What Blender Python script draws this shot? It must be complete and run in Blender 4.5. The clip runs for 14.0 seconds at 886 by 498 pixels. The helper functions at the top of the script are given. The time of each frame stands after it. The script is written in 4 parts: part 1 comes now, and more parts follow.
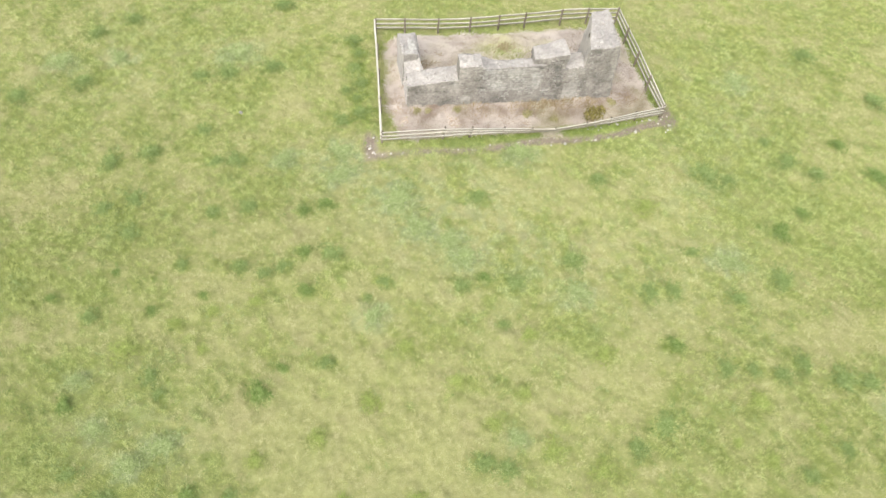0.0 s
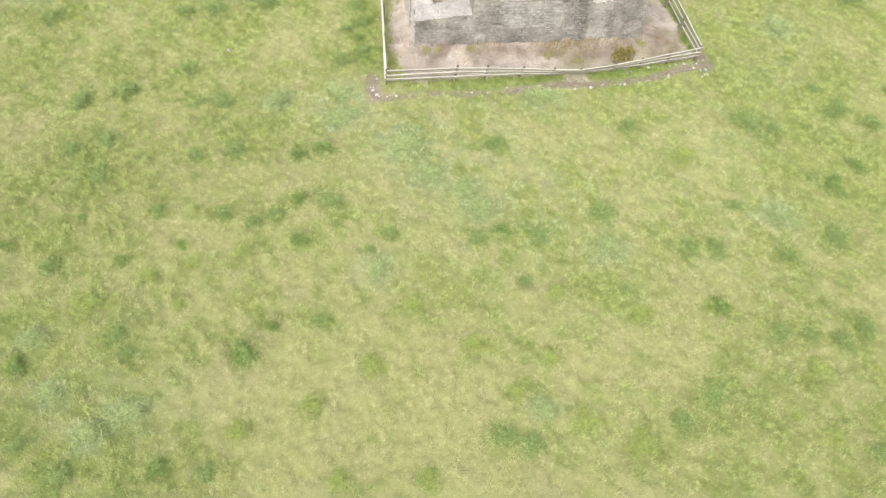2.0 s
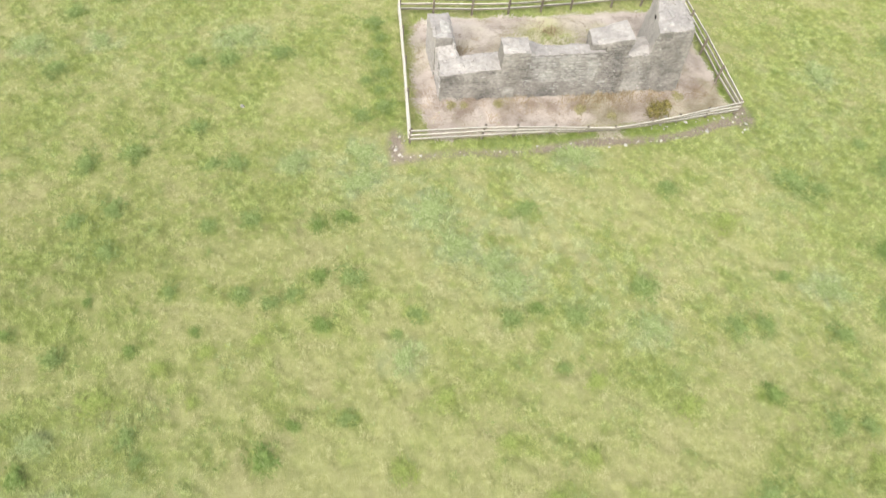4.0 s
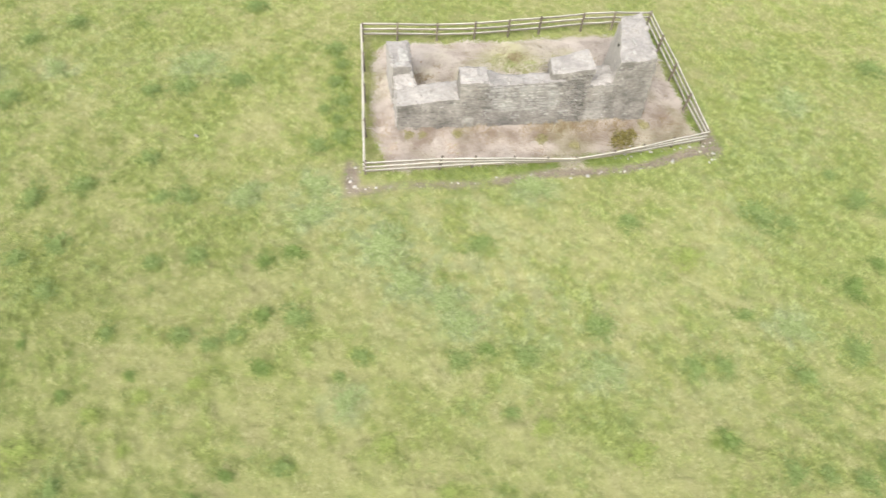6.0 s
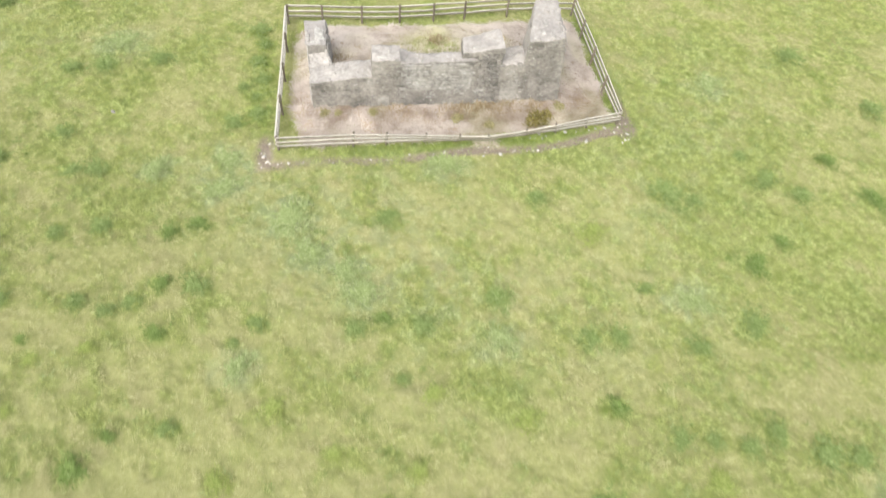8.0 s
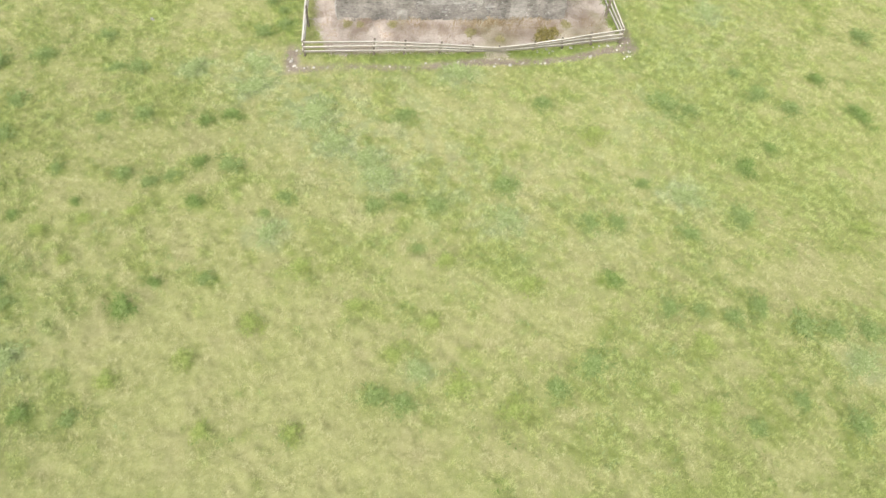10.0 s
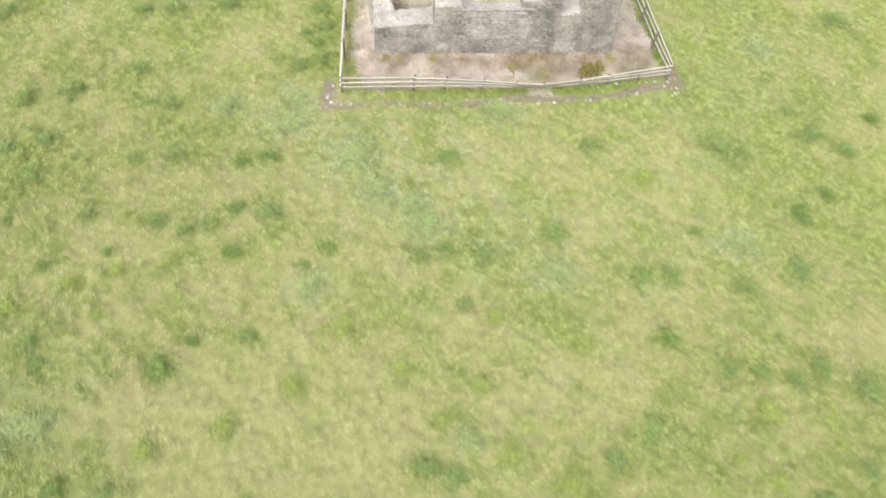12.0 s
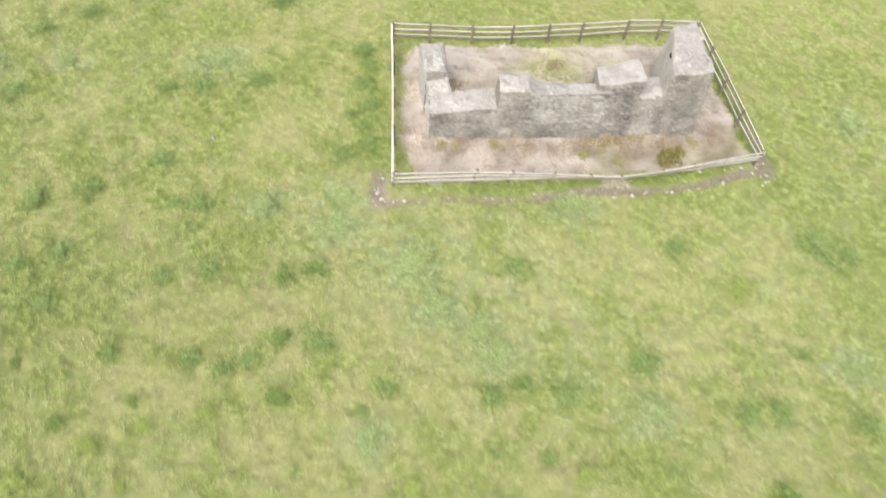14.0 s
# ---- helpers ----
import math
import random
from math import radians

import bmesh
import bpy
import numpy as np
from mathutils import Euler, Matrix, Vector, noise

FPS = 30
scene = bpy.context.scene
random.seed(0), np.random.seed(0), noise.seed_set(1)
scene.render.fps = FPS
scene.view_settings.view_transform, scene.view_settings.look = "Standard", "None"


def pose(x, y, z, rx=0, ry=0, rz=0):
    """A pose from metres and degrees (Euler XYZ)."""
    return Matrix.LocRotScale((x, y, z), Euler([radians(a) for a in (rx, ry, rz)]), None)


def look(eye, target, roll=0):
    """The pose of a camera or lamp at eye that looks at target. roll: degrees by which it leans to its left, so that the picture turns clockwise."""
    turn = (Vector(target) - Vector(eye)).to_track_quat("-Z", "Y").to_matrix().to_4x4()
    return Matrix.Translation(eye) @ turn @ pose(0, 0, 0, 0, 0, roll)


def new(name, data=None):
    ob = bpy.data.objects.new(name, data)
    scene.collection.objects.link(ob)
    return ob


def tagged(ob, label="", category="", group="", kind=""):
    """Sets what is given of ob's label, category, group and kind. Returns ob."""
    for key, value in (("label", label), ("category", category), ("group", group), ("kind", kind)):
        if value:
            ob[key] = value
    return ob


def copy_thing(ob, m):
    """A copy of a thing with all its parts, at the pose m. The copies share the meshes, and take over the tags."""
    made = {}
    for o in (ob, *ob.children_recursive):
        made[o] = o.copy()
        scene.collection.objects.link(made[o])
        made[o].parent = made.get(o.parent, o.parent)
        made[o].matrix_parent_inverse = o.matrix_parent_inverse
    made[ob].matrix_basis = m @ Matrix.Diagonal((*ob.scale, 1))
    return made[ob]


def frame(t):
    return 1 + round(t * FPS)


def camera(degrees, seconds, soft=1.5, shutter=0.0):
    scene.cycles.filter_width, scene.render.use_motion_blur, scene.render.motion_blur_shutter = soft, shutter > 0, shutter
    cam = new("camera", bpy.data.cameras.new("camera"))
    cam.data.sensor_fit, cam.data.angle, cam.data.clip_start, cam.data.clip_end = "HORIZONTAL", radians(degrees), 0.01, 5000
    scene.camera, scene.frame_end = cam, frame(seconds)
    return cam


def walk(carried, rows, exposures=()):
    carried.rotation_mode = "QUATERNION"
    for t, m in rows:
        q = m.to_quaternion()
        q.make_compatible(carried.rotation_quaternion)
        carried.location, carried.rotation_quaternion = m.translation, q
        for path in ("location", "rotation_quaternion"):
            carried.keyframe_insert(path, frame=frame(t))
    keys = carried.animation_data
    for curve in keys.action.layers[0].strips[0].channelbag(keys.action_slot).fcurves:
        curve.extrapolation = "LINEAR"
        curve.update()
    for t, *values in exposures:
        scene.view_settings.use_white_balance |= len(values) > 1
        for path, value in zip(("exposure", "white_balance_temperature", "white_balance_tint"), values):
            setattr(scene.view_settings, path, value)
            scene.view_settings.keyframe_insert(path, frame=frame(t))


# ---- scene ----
cam = camera(66.7, 14.0, soft=1.35, shutter=1.0)
PATH = [
    (0, (-0.994, -25.241, 27.5), (-0.773, -24.136, 25.847), 7.1),
    (0.5, (-1.064, -25.271, 26.502), (-0.847, -24.168, 24.849), 7.0),
    (1, (-1.055, -25.163, 25.185), (-0.84, -24.063, 23.528), 7.0),
    (1.5, (-1.128, -24.967, 23.894), (-0.911, -23.871, 22.235), 7.2),
    (2, (-1.126, -24.731, 23.122), (-0.909, -23.637, 21.462), 7.3),
    (2.5, (-1.213, -24.402, 23.021), (-0.994, -23.311, 21.359), 7.2),
    (3, (-1.472, -23.468, 23.017), (-1.25, -22.378, 21.355), 7.5),
    (3.5, (-1.777, -22.147, 23.081), (-1.556, -21.056, 21.419), 7.5),
    (3.7, (-1.922, -21.605, 23.105), (-1.703, -20.509, 21.446), 7.4),
    (4.22, (-2.018, -20.581, 23.219), (-1.804, -19.482, 21.561), 7.2),
    (4.75, (-1.745, -19.89, 23.389), (-1.537, -18.789, 21.732), 7.0),
    (5.28, (-1.118, -19.545, 23.526), (-0.916, -18.441, 21.87), 6.7),
    (5.8, (-0.15, -19.559, 23.54), (0.047, -18.453, 21.885), 6.5),
    (6, (0.375, -19.646, 23.504), (0.572, -18.538, 21.851), 6.6),
    (6.5, (1.634, -19.87, 23.419), (1.839, -18.762, 21.767), 6.9),
    (7, (2.946, -20.16, 23.362), (3.161, -19.053, 21.71), 7.5),
    (7.5, (3.611, -20.367, 23.393), (3.83, -19.25, 21.749), 7.8),
    (8, (3.965, -21.337, 23.267), (4.184, -20.213, 21.627), 7.7),
    (8.5, (4.049, -23.051, 23.081), (4.262, -21.929, 21.439), 7.7),
    (9, (3.844, -24.584, 22.992), (4.055, -23.476, 21.34), 7.9),
    (9.2, (3.726, -25.102, 22.946), (3.93, -23.995, 21.292), 8.1),
    (9.72, (3.518, -26.12, 22.858), (3.718, -25.015, 21.202), 8.1),
    (10.25, (3.274, -26.534, 22.778), (3.47, -25.431, 21.12), 8.1),
    (10.78, (2.961, -26.342, 22.727), (3.152, -25.242, 21.068), 8.2),
    (11.3, (2.542, -25.542, 22.729), (2.729, -24.444, 21.068), 8.2),
    (11.5, (2.328, -25.085, 22.712), (2.517, -23.986, 21.052), 8.3),
    (12, (1.786, -23.819, 22.776), (1.974, -22.716, 21.119), 8.3),
    (12.5, (1.155, -22.393, 22.367), (1.342, -21.289, 20.71), 8.2),
    (13, (0.541, -20.795, 21.967), (0.729, -19.695, 20.307), 8.4),
    (13.5, (-0.019, -19.211, 21.989), (0.171, -18.108, 20.331), 8.5),
    (14, (-0.493, -17.734, 21.991), (-0.311, -16.619, 20.34), 8.0),
]
walk(cam, [(t, look(eye, target, roll)) for t, eye, target, roll in PATH])

# ---- world and sun: a bright overcast day ----
world = bpy.data.worlds.new("sky")
scene.world = world
world.use_nodes = True
wn, wl = world.node_tree.nodes, world.node_tree.links
sky = wn.new("ShaderNodeTexSky")
sky.sky_type, sky.sun_disc = "NISHITA", False
sky.sun_elevation, sky.sun_rotation = radians(47), radians(209)
sky.dust_density, sky.air_density = 4.0, 1.0
cloud = wn.new("ShaderNodeHueSaturation")
cloud.inputs["Saturation"].default_value = 0.30
wl.new(sky.outputs[0], cloud.inputs["Color"])
wl.new(cloud.outputs[0], wn["Background"].inputs[0])
wn["Background"].inputs[1].default_value = 0.14
sun_data = bpy.data.lights.new("sun", "SUN")
sun_data.energy, sun_data.angle, sun_data.color = 1.1, radians(50), (1.0, 0.96, 0.90)
sun = new("sun", sun_data)
sun.matrix_world = look((-20, -36, 44), (0, 0, 0))
scene.view_settings.exposure = 0.93

RNG = np.random.default_rng(7)
GRIDS = {}

# thistle clumps and weeds in the pasture: x, y and width
dark_thistles = ((-14.7, -9.3, 0.6), (-13.2, -14.3, 0.9), (-12.3, -8.0, 0.5), (-10.5, -10.0, 0.6), (-8.4, -9.3, 0.5), (-8.1, -18.0, 0.8), (-5.7, -14.1, 1.2), (-4.8, -13.0, 0.7), (-4.1, -4.4, 1.0), (-4.0, -7.0, 0.8), (-3.9, -9.2, 0.9), (-3.0, -4.0, 1.1), (4.5, -8.7, 0.9), (13.1, -12.6, 1.1), (21.0, -6.3, 1.6), (22.6, -5.2, 1.2), (26.4, -0.8, 1.1), (27.9, -3.0, 1.7))
west_tufts = ((-19.8, 4.4, 1.5), (-16.5, 9.6, 1.2), (-16.5, 5.4, 1.2), (-14.6, 10.9, 1.3), (-14.0, -0.6, 1.3), (-13.7, -4.1, 1.2), (-13.0, -10.3, 0.9), (-12.5, -17.0, 0.9), (-12.4, -3.4, 1.4), (-12.1, -0.1, 1.3), (-12.1, -5.7, 1.1), (-11.1, -18.0, 0.9), (-10.1, -13.2, 1.0), (-10.1, 5.7, 1.1), (-9.7, -13.9, 0.7), (-9.6, 1.4, 1.1), (-9.5, -7.6, 0.8), (-8.8, -0.9, 1.3), (-8.6, 6.0, 1.5), (-8.5, -4.4, 1.0))
middle_tufts = ((-7.7, -0.8, 1.2), (-6.9, -7.8, 1.0), (-6.8, -4.1, 1.0), (-6.6, -18.2, 0.8), (-6.2, 6.4, 1.4), (-5.8, -8.2, 0.8), (-5.8, 12.2, 1.4), (-5.0, -7.8, 0.9), (-3.0, -12.8, 0.8), (-2.7, -7.1, 1.2), (-1.1, -9.6, 0.6), (-0.3, -8.8, 0.9), (3.3, -17.5, 1.1), (3.4, -9.1, 1.0), (4.3, -17.8, 1.0), (4.7, -3.7, 1.3), (5.1, -11.2, 0.6), (6.0, -9.0, 1.1), (9.1, -7.8, 1.3), (10.0, -17.3, 1.1), (11.5, -2.8, 1.1), (11.6, -16.3, 1.7), (12.7, -9.7, 1.3))
east_tufts = ((13.9, -9.6, 1.0), (15.3, -13.8, 1.2), (15.6, -7.4, 0.9), (16.6, -14.0, 0.9), (17.1, -10.2, 1.3), (17.4, -18.9, 0.9), (17.7, -2.5, 1.8), (17.9, -14.3, 1.0), (18.9, -3.0, 1.1), (19.2, -13.7, 1.2), (19.6, -17.8, 1.0), (20.0, -9.1, 1.6), (20.9, -14.6, 1.4), (21.6, -18.9, 1.3), (22.0, -0.4, 0.9), (22.2, -14.9, 1.3), (22.9, -1.8, 1.7), (23.8, -14.9, 1.3), (24.3, -2.7, 1.5), (27.5, 7.1, 1.8), (30.4, 2.8, 1.5))
verge_thistles = ((-1.1, 2.6, 1.0), (-1.3, 3.8, 0.9), (-1.0, 5.0, 1.0), (-1.3, 6.3, 1.0), (-1.1, 7.6, 0.9), (-1.4, 8.8, 1.1), (-2.2, 2.0, 1.1), (-1.9, 4.4, 0.8))
soft_tufts = ((-11.3, -11.9, 1.2), (-9.4, -10.7, 0.8), (-8.2, -12.0, 0.5), (-7.9, -10.1, 0.7), (-6.1, -9.7, 0.8), (-5.7, -16.9, 0.8), (-3.3, -16.1, 0.8), (-2.4, -18.7, 0.8), (-1.2, -14.7, 0.9), (0.5, -12.2, 1.1), (0.5, -18.8, 0.8), (2.6, -13.9, 0.8), (4.0, -15.9, 0.8), (5.5, -14.6, 0.8), (6.2, -11.8, 0.9), (6.3, -17.2, 1.0), (8.3, -18.1, 1.0), (9.5, -12.9, 1.2), (13.7, -4.6, 1.3), (14.6, -17.3, 0.7), (15.9, -18.2, 0.9), (16.3, -15.5, 1.1), (18.9, -16.9, 0.7), (25.7, -9.7, 1.2))
pale_patches = ((-18.0, 7.1, 1.6), (-14.9, 7.5, 1.3), (-12.9, -13.2, 0.9), (-11.9, -15.3, 1.0), (-10.4, -16.8, 1.1), (-9.2, -16.1, 1.2), (-8.1, 7.7, 2.0), (-5.2, -0.8, 1.4), (-2.3, -2.0, 1.7), (-2.2, -0.3, 1.6), (-0.9, -10.6, 1.3), (0.7, -3.7, 2.0), (1.6, -5.6, 1.5), (3.0, -6.5, 1.3), (3.7, -7.5, 1.5), (4.9, -16.6, 0.9), (7.6, -0.8, 1.7), (9.0, -9.6, 1.5), (17.5, -8.0, 1.6), (21.9, 4.5, 1.7), (22.9, -16.3, 1.5))


# wider areas of the field: x, y, reach and how much greener or drier it is
GREENER = ((-10.5, -10.0, 3.5, 0.05), (20.5, -1.0, 5.0, 0.05), (-13.0, -15.5, 4.0, 0.09), (-8.5, -16.5, 2.5, 0.05), (-12.0, -3.0, 3.5, 0.05), (-5.0, -2.0, 3.0, 0.05), (23.0, -5.0, 4.5, 0.08), (13.0, -9.0, 3.0, 0.06), (-9.0, 1.5, 3.5, 0.05),
           (20.0, 7.0, 3.5, 0.08), (-2.0, 2.5, 2.2, 0.08), (3.5, -1.8, 3.5, 0.07), (6.5, -7.5, 3.0, 0.05), (12.0, -1.0, 3.0, 0.06), (-13.0, 10.0, 4.0, 0.04))
DRIER = ((-4.2, -11.0, 2.6, -0.09), (0.5, -8.5, 1.8, -0.05), (-5.0, -16.5, 2.6, -0.16), (-0.5, -16.0, 2.2, -0.14), (2.0, -16.5, 2.0, -0.15), (6.5, -14.8, 1.8, -0.07), (4.4, -12.3, 2.0, -0.06), (-8.0, -14.4, 1.8, -0.10), (10.8, -14.2, 1.8, -0.12),
         (8.0, -4.4, 2.4, -0.10), (-1.7, -13.8, 1.6, -0.08), (14.0, -11.4, 1.7, -0.12), (-9.5, -8.6, 2.0, -0.08), (1.0, -19.0, 3.0, -0.12), (17.0, -15.2, 1.6, -0.06), (11.5, -5.6, 2.2, -0.10), (-4.0, -5.8, 1.6, -0.07))
HOARY_AREAS = ((7.5, -8.0, 3.6, 0.55), (2.5, -5.0, 3.4, 0.5), (-1.5, -1.5, 2.8, 0.45), (-10.5, -15.8, 3.2, 0.35), (17.0, -3.0, 3.5, 0.3), (-14.0, 8.0, 5.0, 0.3), (20.0, 3.0, 6.0, 0.35), (5.5, -0.9, 3.0, 0.3), (15.0, -9.5, 4.0, 0.25))


# ---- helpers of this scene ----
def lattice(x, y, size, seed):
    """Smooth value noise in 0..1 over the plane, with cells of that size in metres."""
    if seed not in GRIDS:
        GRIDS[seed] = np.random.default_rng(seed).random((256, 256))
    grid = GRIDS[seed]
    u, v = np.asarray(x) / size + 57.3, np.asarray(y) / size + 31.7
    i, j = np.floor(u).astype(int), np.floor(v).astype(int)
    fu, fv = u - i, v - j
    fu, fv = fu * fu * (3 - 2 * fu), fv * fv * (3 - 2 * fv)
    a, b = grid[i % 256, j % 256], grid[(i + 1) % 256, j % 256]
    c, d = grid[i % 256, (j + 1) % 256], grid[(i + 1) % 256, (j + 1) % 256]
    return (a * (1 - fu) + b * fu) * (1 - fv) + (c * (1 - fu) + d * fu) * fv


def layered(x, y, size, seed, octaves=3, decay=0.55):
    total, weight, norm = 0.0, 1.0, 0.0
    for k in range(octaves):
        total = total + weight * lattice(x, y, size / 2 ** k, seed + k)
        norm += weight
        weight *= decay
    return total / norm


def step(a, b, v):
    t = np.clip((v - a) / (b - a), 0, 1)
    return t * t * (3 - 2 * t)


def front_line(x):
    """Where the foot of the front fence stands."""
    return 0.33 + 0.045 * x + 0.0034 * x * x


def side_line(y):
    """Where the fence beside the tall wall stands."""
    return 16.45 - 0.075 * y


def inside(x, y):
    """Metres inside the fence; negative outside."""
    return np.minimum(np.minimum(x - 0.0, side_line(y) - x), np.minimum(y - front_line(x), 9.45 + 0.065 * x - y))


def height(x, y):
    """The field, falling gently away towards the east, with a low tussocky mound inside the fence."""
    d = inside(x, y)
    rise = step(0.0, 1.7, d)
    bumps = layered(x, y, 0.9, 11) - 0.5
    low = 0.06 * (layered(x, y, 6.0, 21, 2) - 0.5) + 0.22 * (layered(x, y, 0.5, 25, 3, 0.75) - 0.5)
    lumps = 0.26 * (layered(x + 0.3 * y, y, 0.42, 15, 2) - 0.5)
    fill = 0.45 * step(3.6, 4.3, y) * (1 - step(6.5, 9.0, y)) * step(2.0, 2.6, x) * (1 - step(10.0, 12.0, x))
    fall = step(0.5, 9.0, -np.asarray(y)) * (0.25 - 0.05 * np.clip(x, -16, 24))
    rut = -0.05 * worn(x, y)
    return 0.42 * rise + rise * (0.30 * bumps + lumps) + low + fill + fall + rut


def worn(x, y):
    """The trodden strip of bare earth outside the front fence, 0..1."""
    line = front_line(x) - 0.92 + 0.12 * np.sin(x * 0.9)
    line = line + 0.9 * step(13.5, 16.5, x) * 0.35
    strip = 1 - step(0.05, 0.42, np.abs(y - line))
    strip = strip * (0.85 + 0.5 * step(6.5, 9.5, x))
    strip = strip * step(-1.3, -0.6, x) * (1 - step(16.9, 17.4, x))
    corner = 1 - step(0.15, 0.65, np.hypot(x + 0.62, (y - 0.2) * 0.45))
    corner2 = 1 - step(0.3, 0.75, np.hypot(x - 16.75, (y - 1.75) * 0.55))
    beside = (1 - step(0.08, 0.38, np.abs(x - side_line(y) - 0.62))) * step(0.8, 1.6, y) * (1 - step(3.5, 5.5, y))
    corner2 = np.maximum(corner2, 0.8 * beside)
    m = np.maximum(np.maximum(1.25 * strip * (0.6 + 0.4 * step(0.35, 0.62, layered(x, y, 1.6, 31))), corner), corner2)
    return np.clip(m * (0.45 + 1.1 * layered(x, y, 0.5, 35)), 0, 1) * (inside(x, y) < 0.1)


def dry(x, y):
    """Dead straw-coloured grass inside the fence, 0..1."""
    d = inside(x, y)
    wob = 0.7 * (layered(x, y, 1.1, 41) - 0.5)
    m = step(-0.05, 0.35, d + 0.3 * wob)
    m = m * step(0.55, 1.1, x + wob + 0.04 * y) * step(0.55, 1.15, 9.45 + 0.065 * x - y + wob)
    m = m * step(-0.05, 0.3, side_line(y) - x + 0.5 * wob)
    green = 1 - step(0.5, 1.25, np.hypot((x - 7.4) / 2.3, (y - 6.6) / 1.35) + wob)
    spill = 1 - step(0.5, 1.1, np.hypot((x - 9.7) / 0.75, (y - 0.80) / 0.38) + wob)
    return np.maximum(m * (1 - 0.75 * green), 0.8 * spill)


def patches(x, y, groups, spread=0.62):
    """How much of a weed clump covers each spot, 0..1, with ragged outlines."""
    ragged = layered(x, y, 0.42, 95, 3, 0.7) - 0.5
    most = np.zeros(np.shape(x))
    for group in groups:
        for cx, cy, wide in group:
            far = np.hypot((x - cx) * 0.92, (y - cy) * 1.12) / (spread * wide)
            near = far < 2.2
            most[near] = np.maximum(most[near], 1 - step(0.25, 1.25, far[near] + 1.5 * ragged[near]))
    return most


def region(x, y, spots):
    total = 0.0
    for cx, cy, reach, more in spots:
        total = total + more * np.exp(-((x - cx) ** 2 + (y - cy) ** 2) / reach ** 2)
    return total


def verge(x, y):
    """The thick ungrazed grass along the foot of the fence, 0..1."""
    side = np.exp(-((x - 16.75 + 0.075 * y) / 0.55) ** 2) * (y > 1.5) * (y < 10.5)
    other = 0.9 * np.exp(-((x + 1.0) / 0.75) ** 2) * step(0.8, 1.8, y) * (1 - step(7.5, 9.5, y))
    front = np.exp(-((y - front_line(x) + 0.45) / 0.36) ** 2) * step(2.0, 4.0, x) * (x < 15.5)
    return np.clip((side + other) * (0.2 + 1.3 * layered(x, y, 0.7, 45)) + front, 0, 1)


def lush(x, y):
    """How green and thick the field's grass is, 0..1."""
    x, y = np.asarray(x, float), np.asarray(y, float)
    big = layered(x, y, 3.2, 51, 2)
    mid = layered(x + 0.3 * y, y, 0.8, 55, 4, 0.85)
    v = 0.30 * big + 0.70 * mid
    v = v + region(x, y, GREENER) + region(x, y, DRIER)
    v = 0.80 * step(0.36, 0.65, v)
    tufts = patches(x, y, (dark_thistles, verge_thistles, west_tufts, middle_tufts, east_tufts))
    soft = patches(x, y, (soft_tufts,), 0.7)
    v = np.maximum(v, np.maximum(0.95 * tufts, 0.7 * soft) * (0.55 + 0.8 * mid))
    return np.clip(v + 0.7 * verge(x, y), 0, 1)


def hoary(x, y):
    """Where pale grey-green thistle leaves mix into the grass, 0..1."""
    x, y = np.asarray(x, float), np.asarray(y, float)
    fleck = layered(x, y, 0.5, 97, 3, 0.75)
    v = 0.8 * patches(x, y, (pale_patches,), 0.75) * (0.35 + 1.0 * fleck)
    v = v + region(x, y, HOARY_AREAS) * step(0.42, 0.66, fleck)
    return np.clip(v, 0, 1) * (inside(x, y) < 0)


def part(name, bm, material, parent=None, label="", smooth=False):
    data = bpy.data.meshes.new(name)
    bm.normal_update()
    bm.to_mesh(data)
    bm.free()
    data.materials.append(material)
    if smooth:
        data.polygons.foreach_set("use_smooth", [True] * len(data.polygons))
    ob = new(name, data)
    ob.parent = parent
    return tagged(ob, label)


def array_mesh(name, verts, faces, material, fields=None):
    """A mesh object out of computed arrays; faces all have the same number of corners."""
    data = bpy.data.meshes.new(name)
    n, k = faces.shape
    data.vertices.add(len(verts))
    data.vertices.foreach_set("co", verts.astype(np.float32).ravel())
    data.loops.add(n * k)
    data.loops.foreach_set("vertex_index", faces.astype(np.int32).ravel())
    data.polygons.add(n)
    data.polygons.foreach_set("loop_start", np.arange(0, n * k, k, dtype=np.int32))
    data.update(calc_edges=True)
    for key, values in (fields or {}).items():
        attribute = data.attributes.new(key, "FLOAT", "POINT")
        attribute.data.foreach_set("value", np.asarray(values, np.float32).ravel())
    data.materials.append(material)
    return new(name, data)


def empty(name, x=0.0, y=0.0, z=0.0):
    ob = new(name)
    ob.location = (x, y, z)
    ob.empty_display_size = 0.2
    return ob


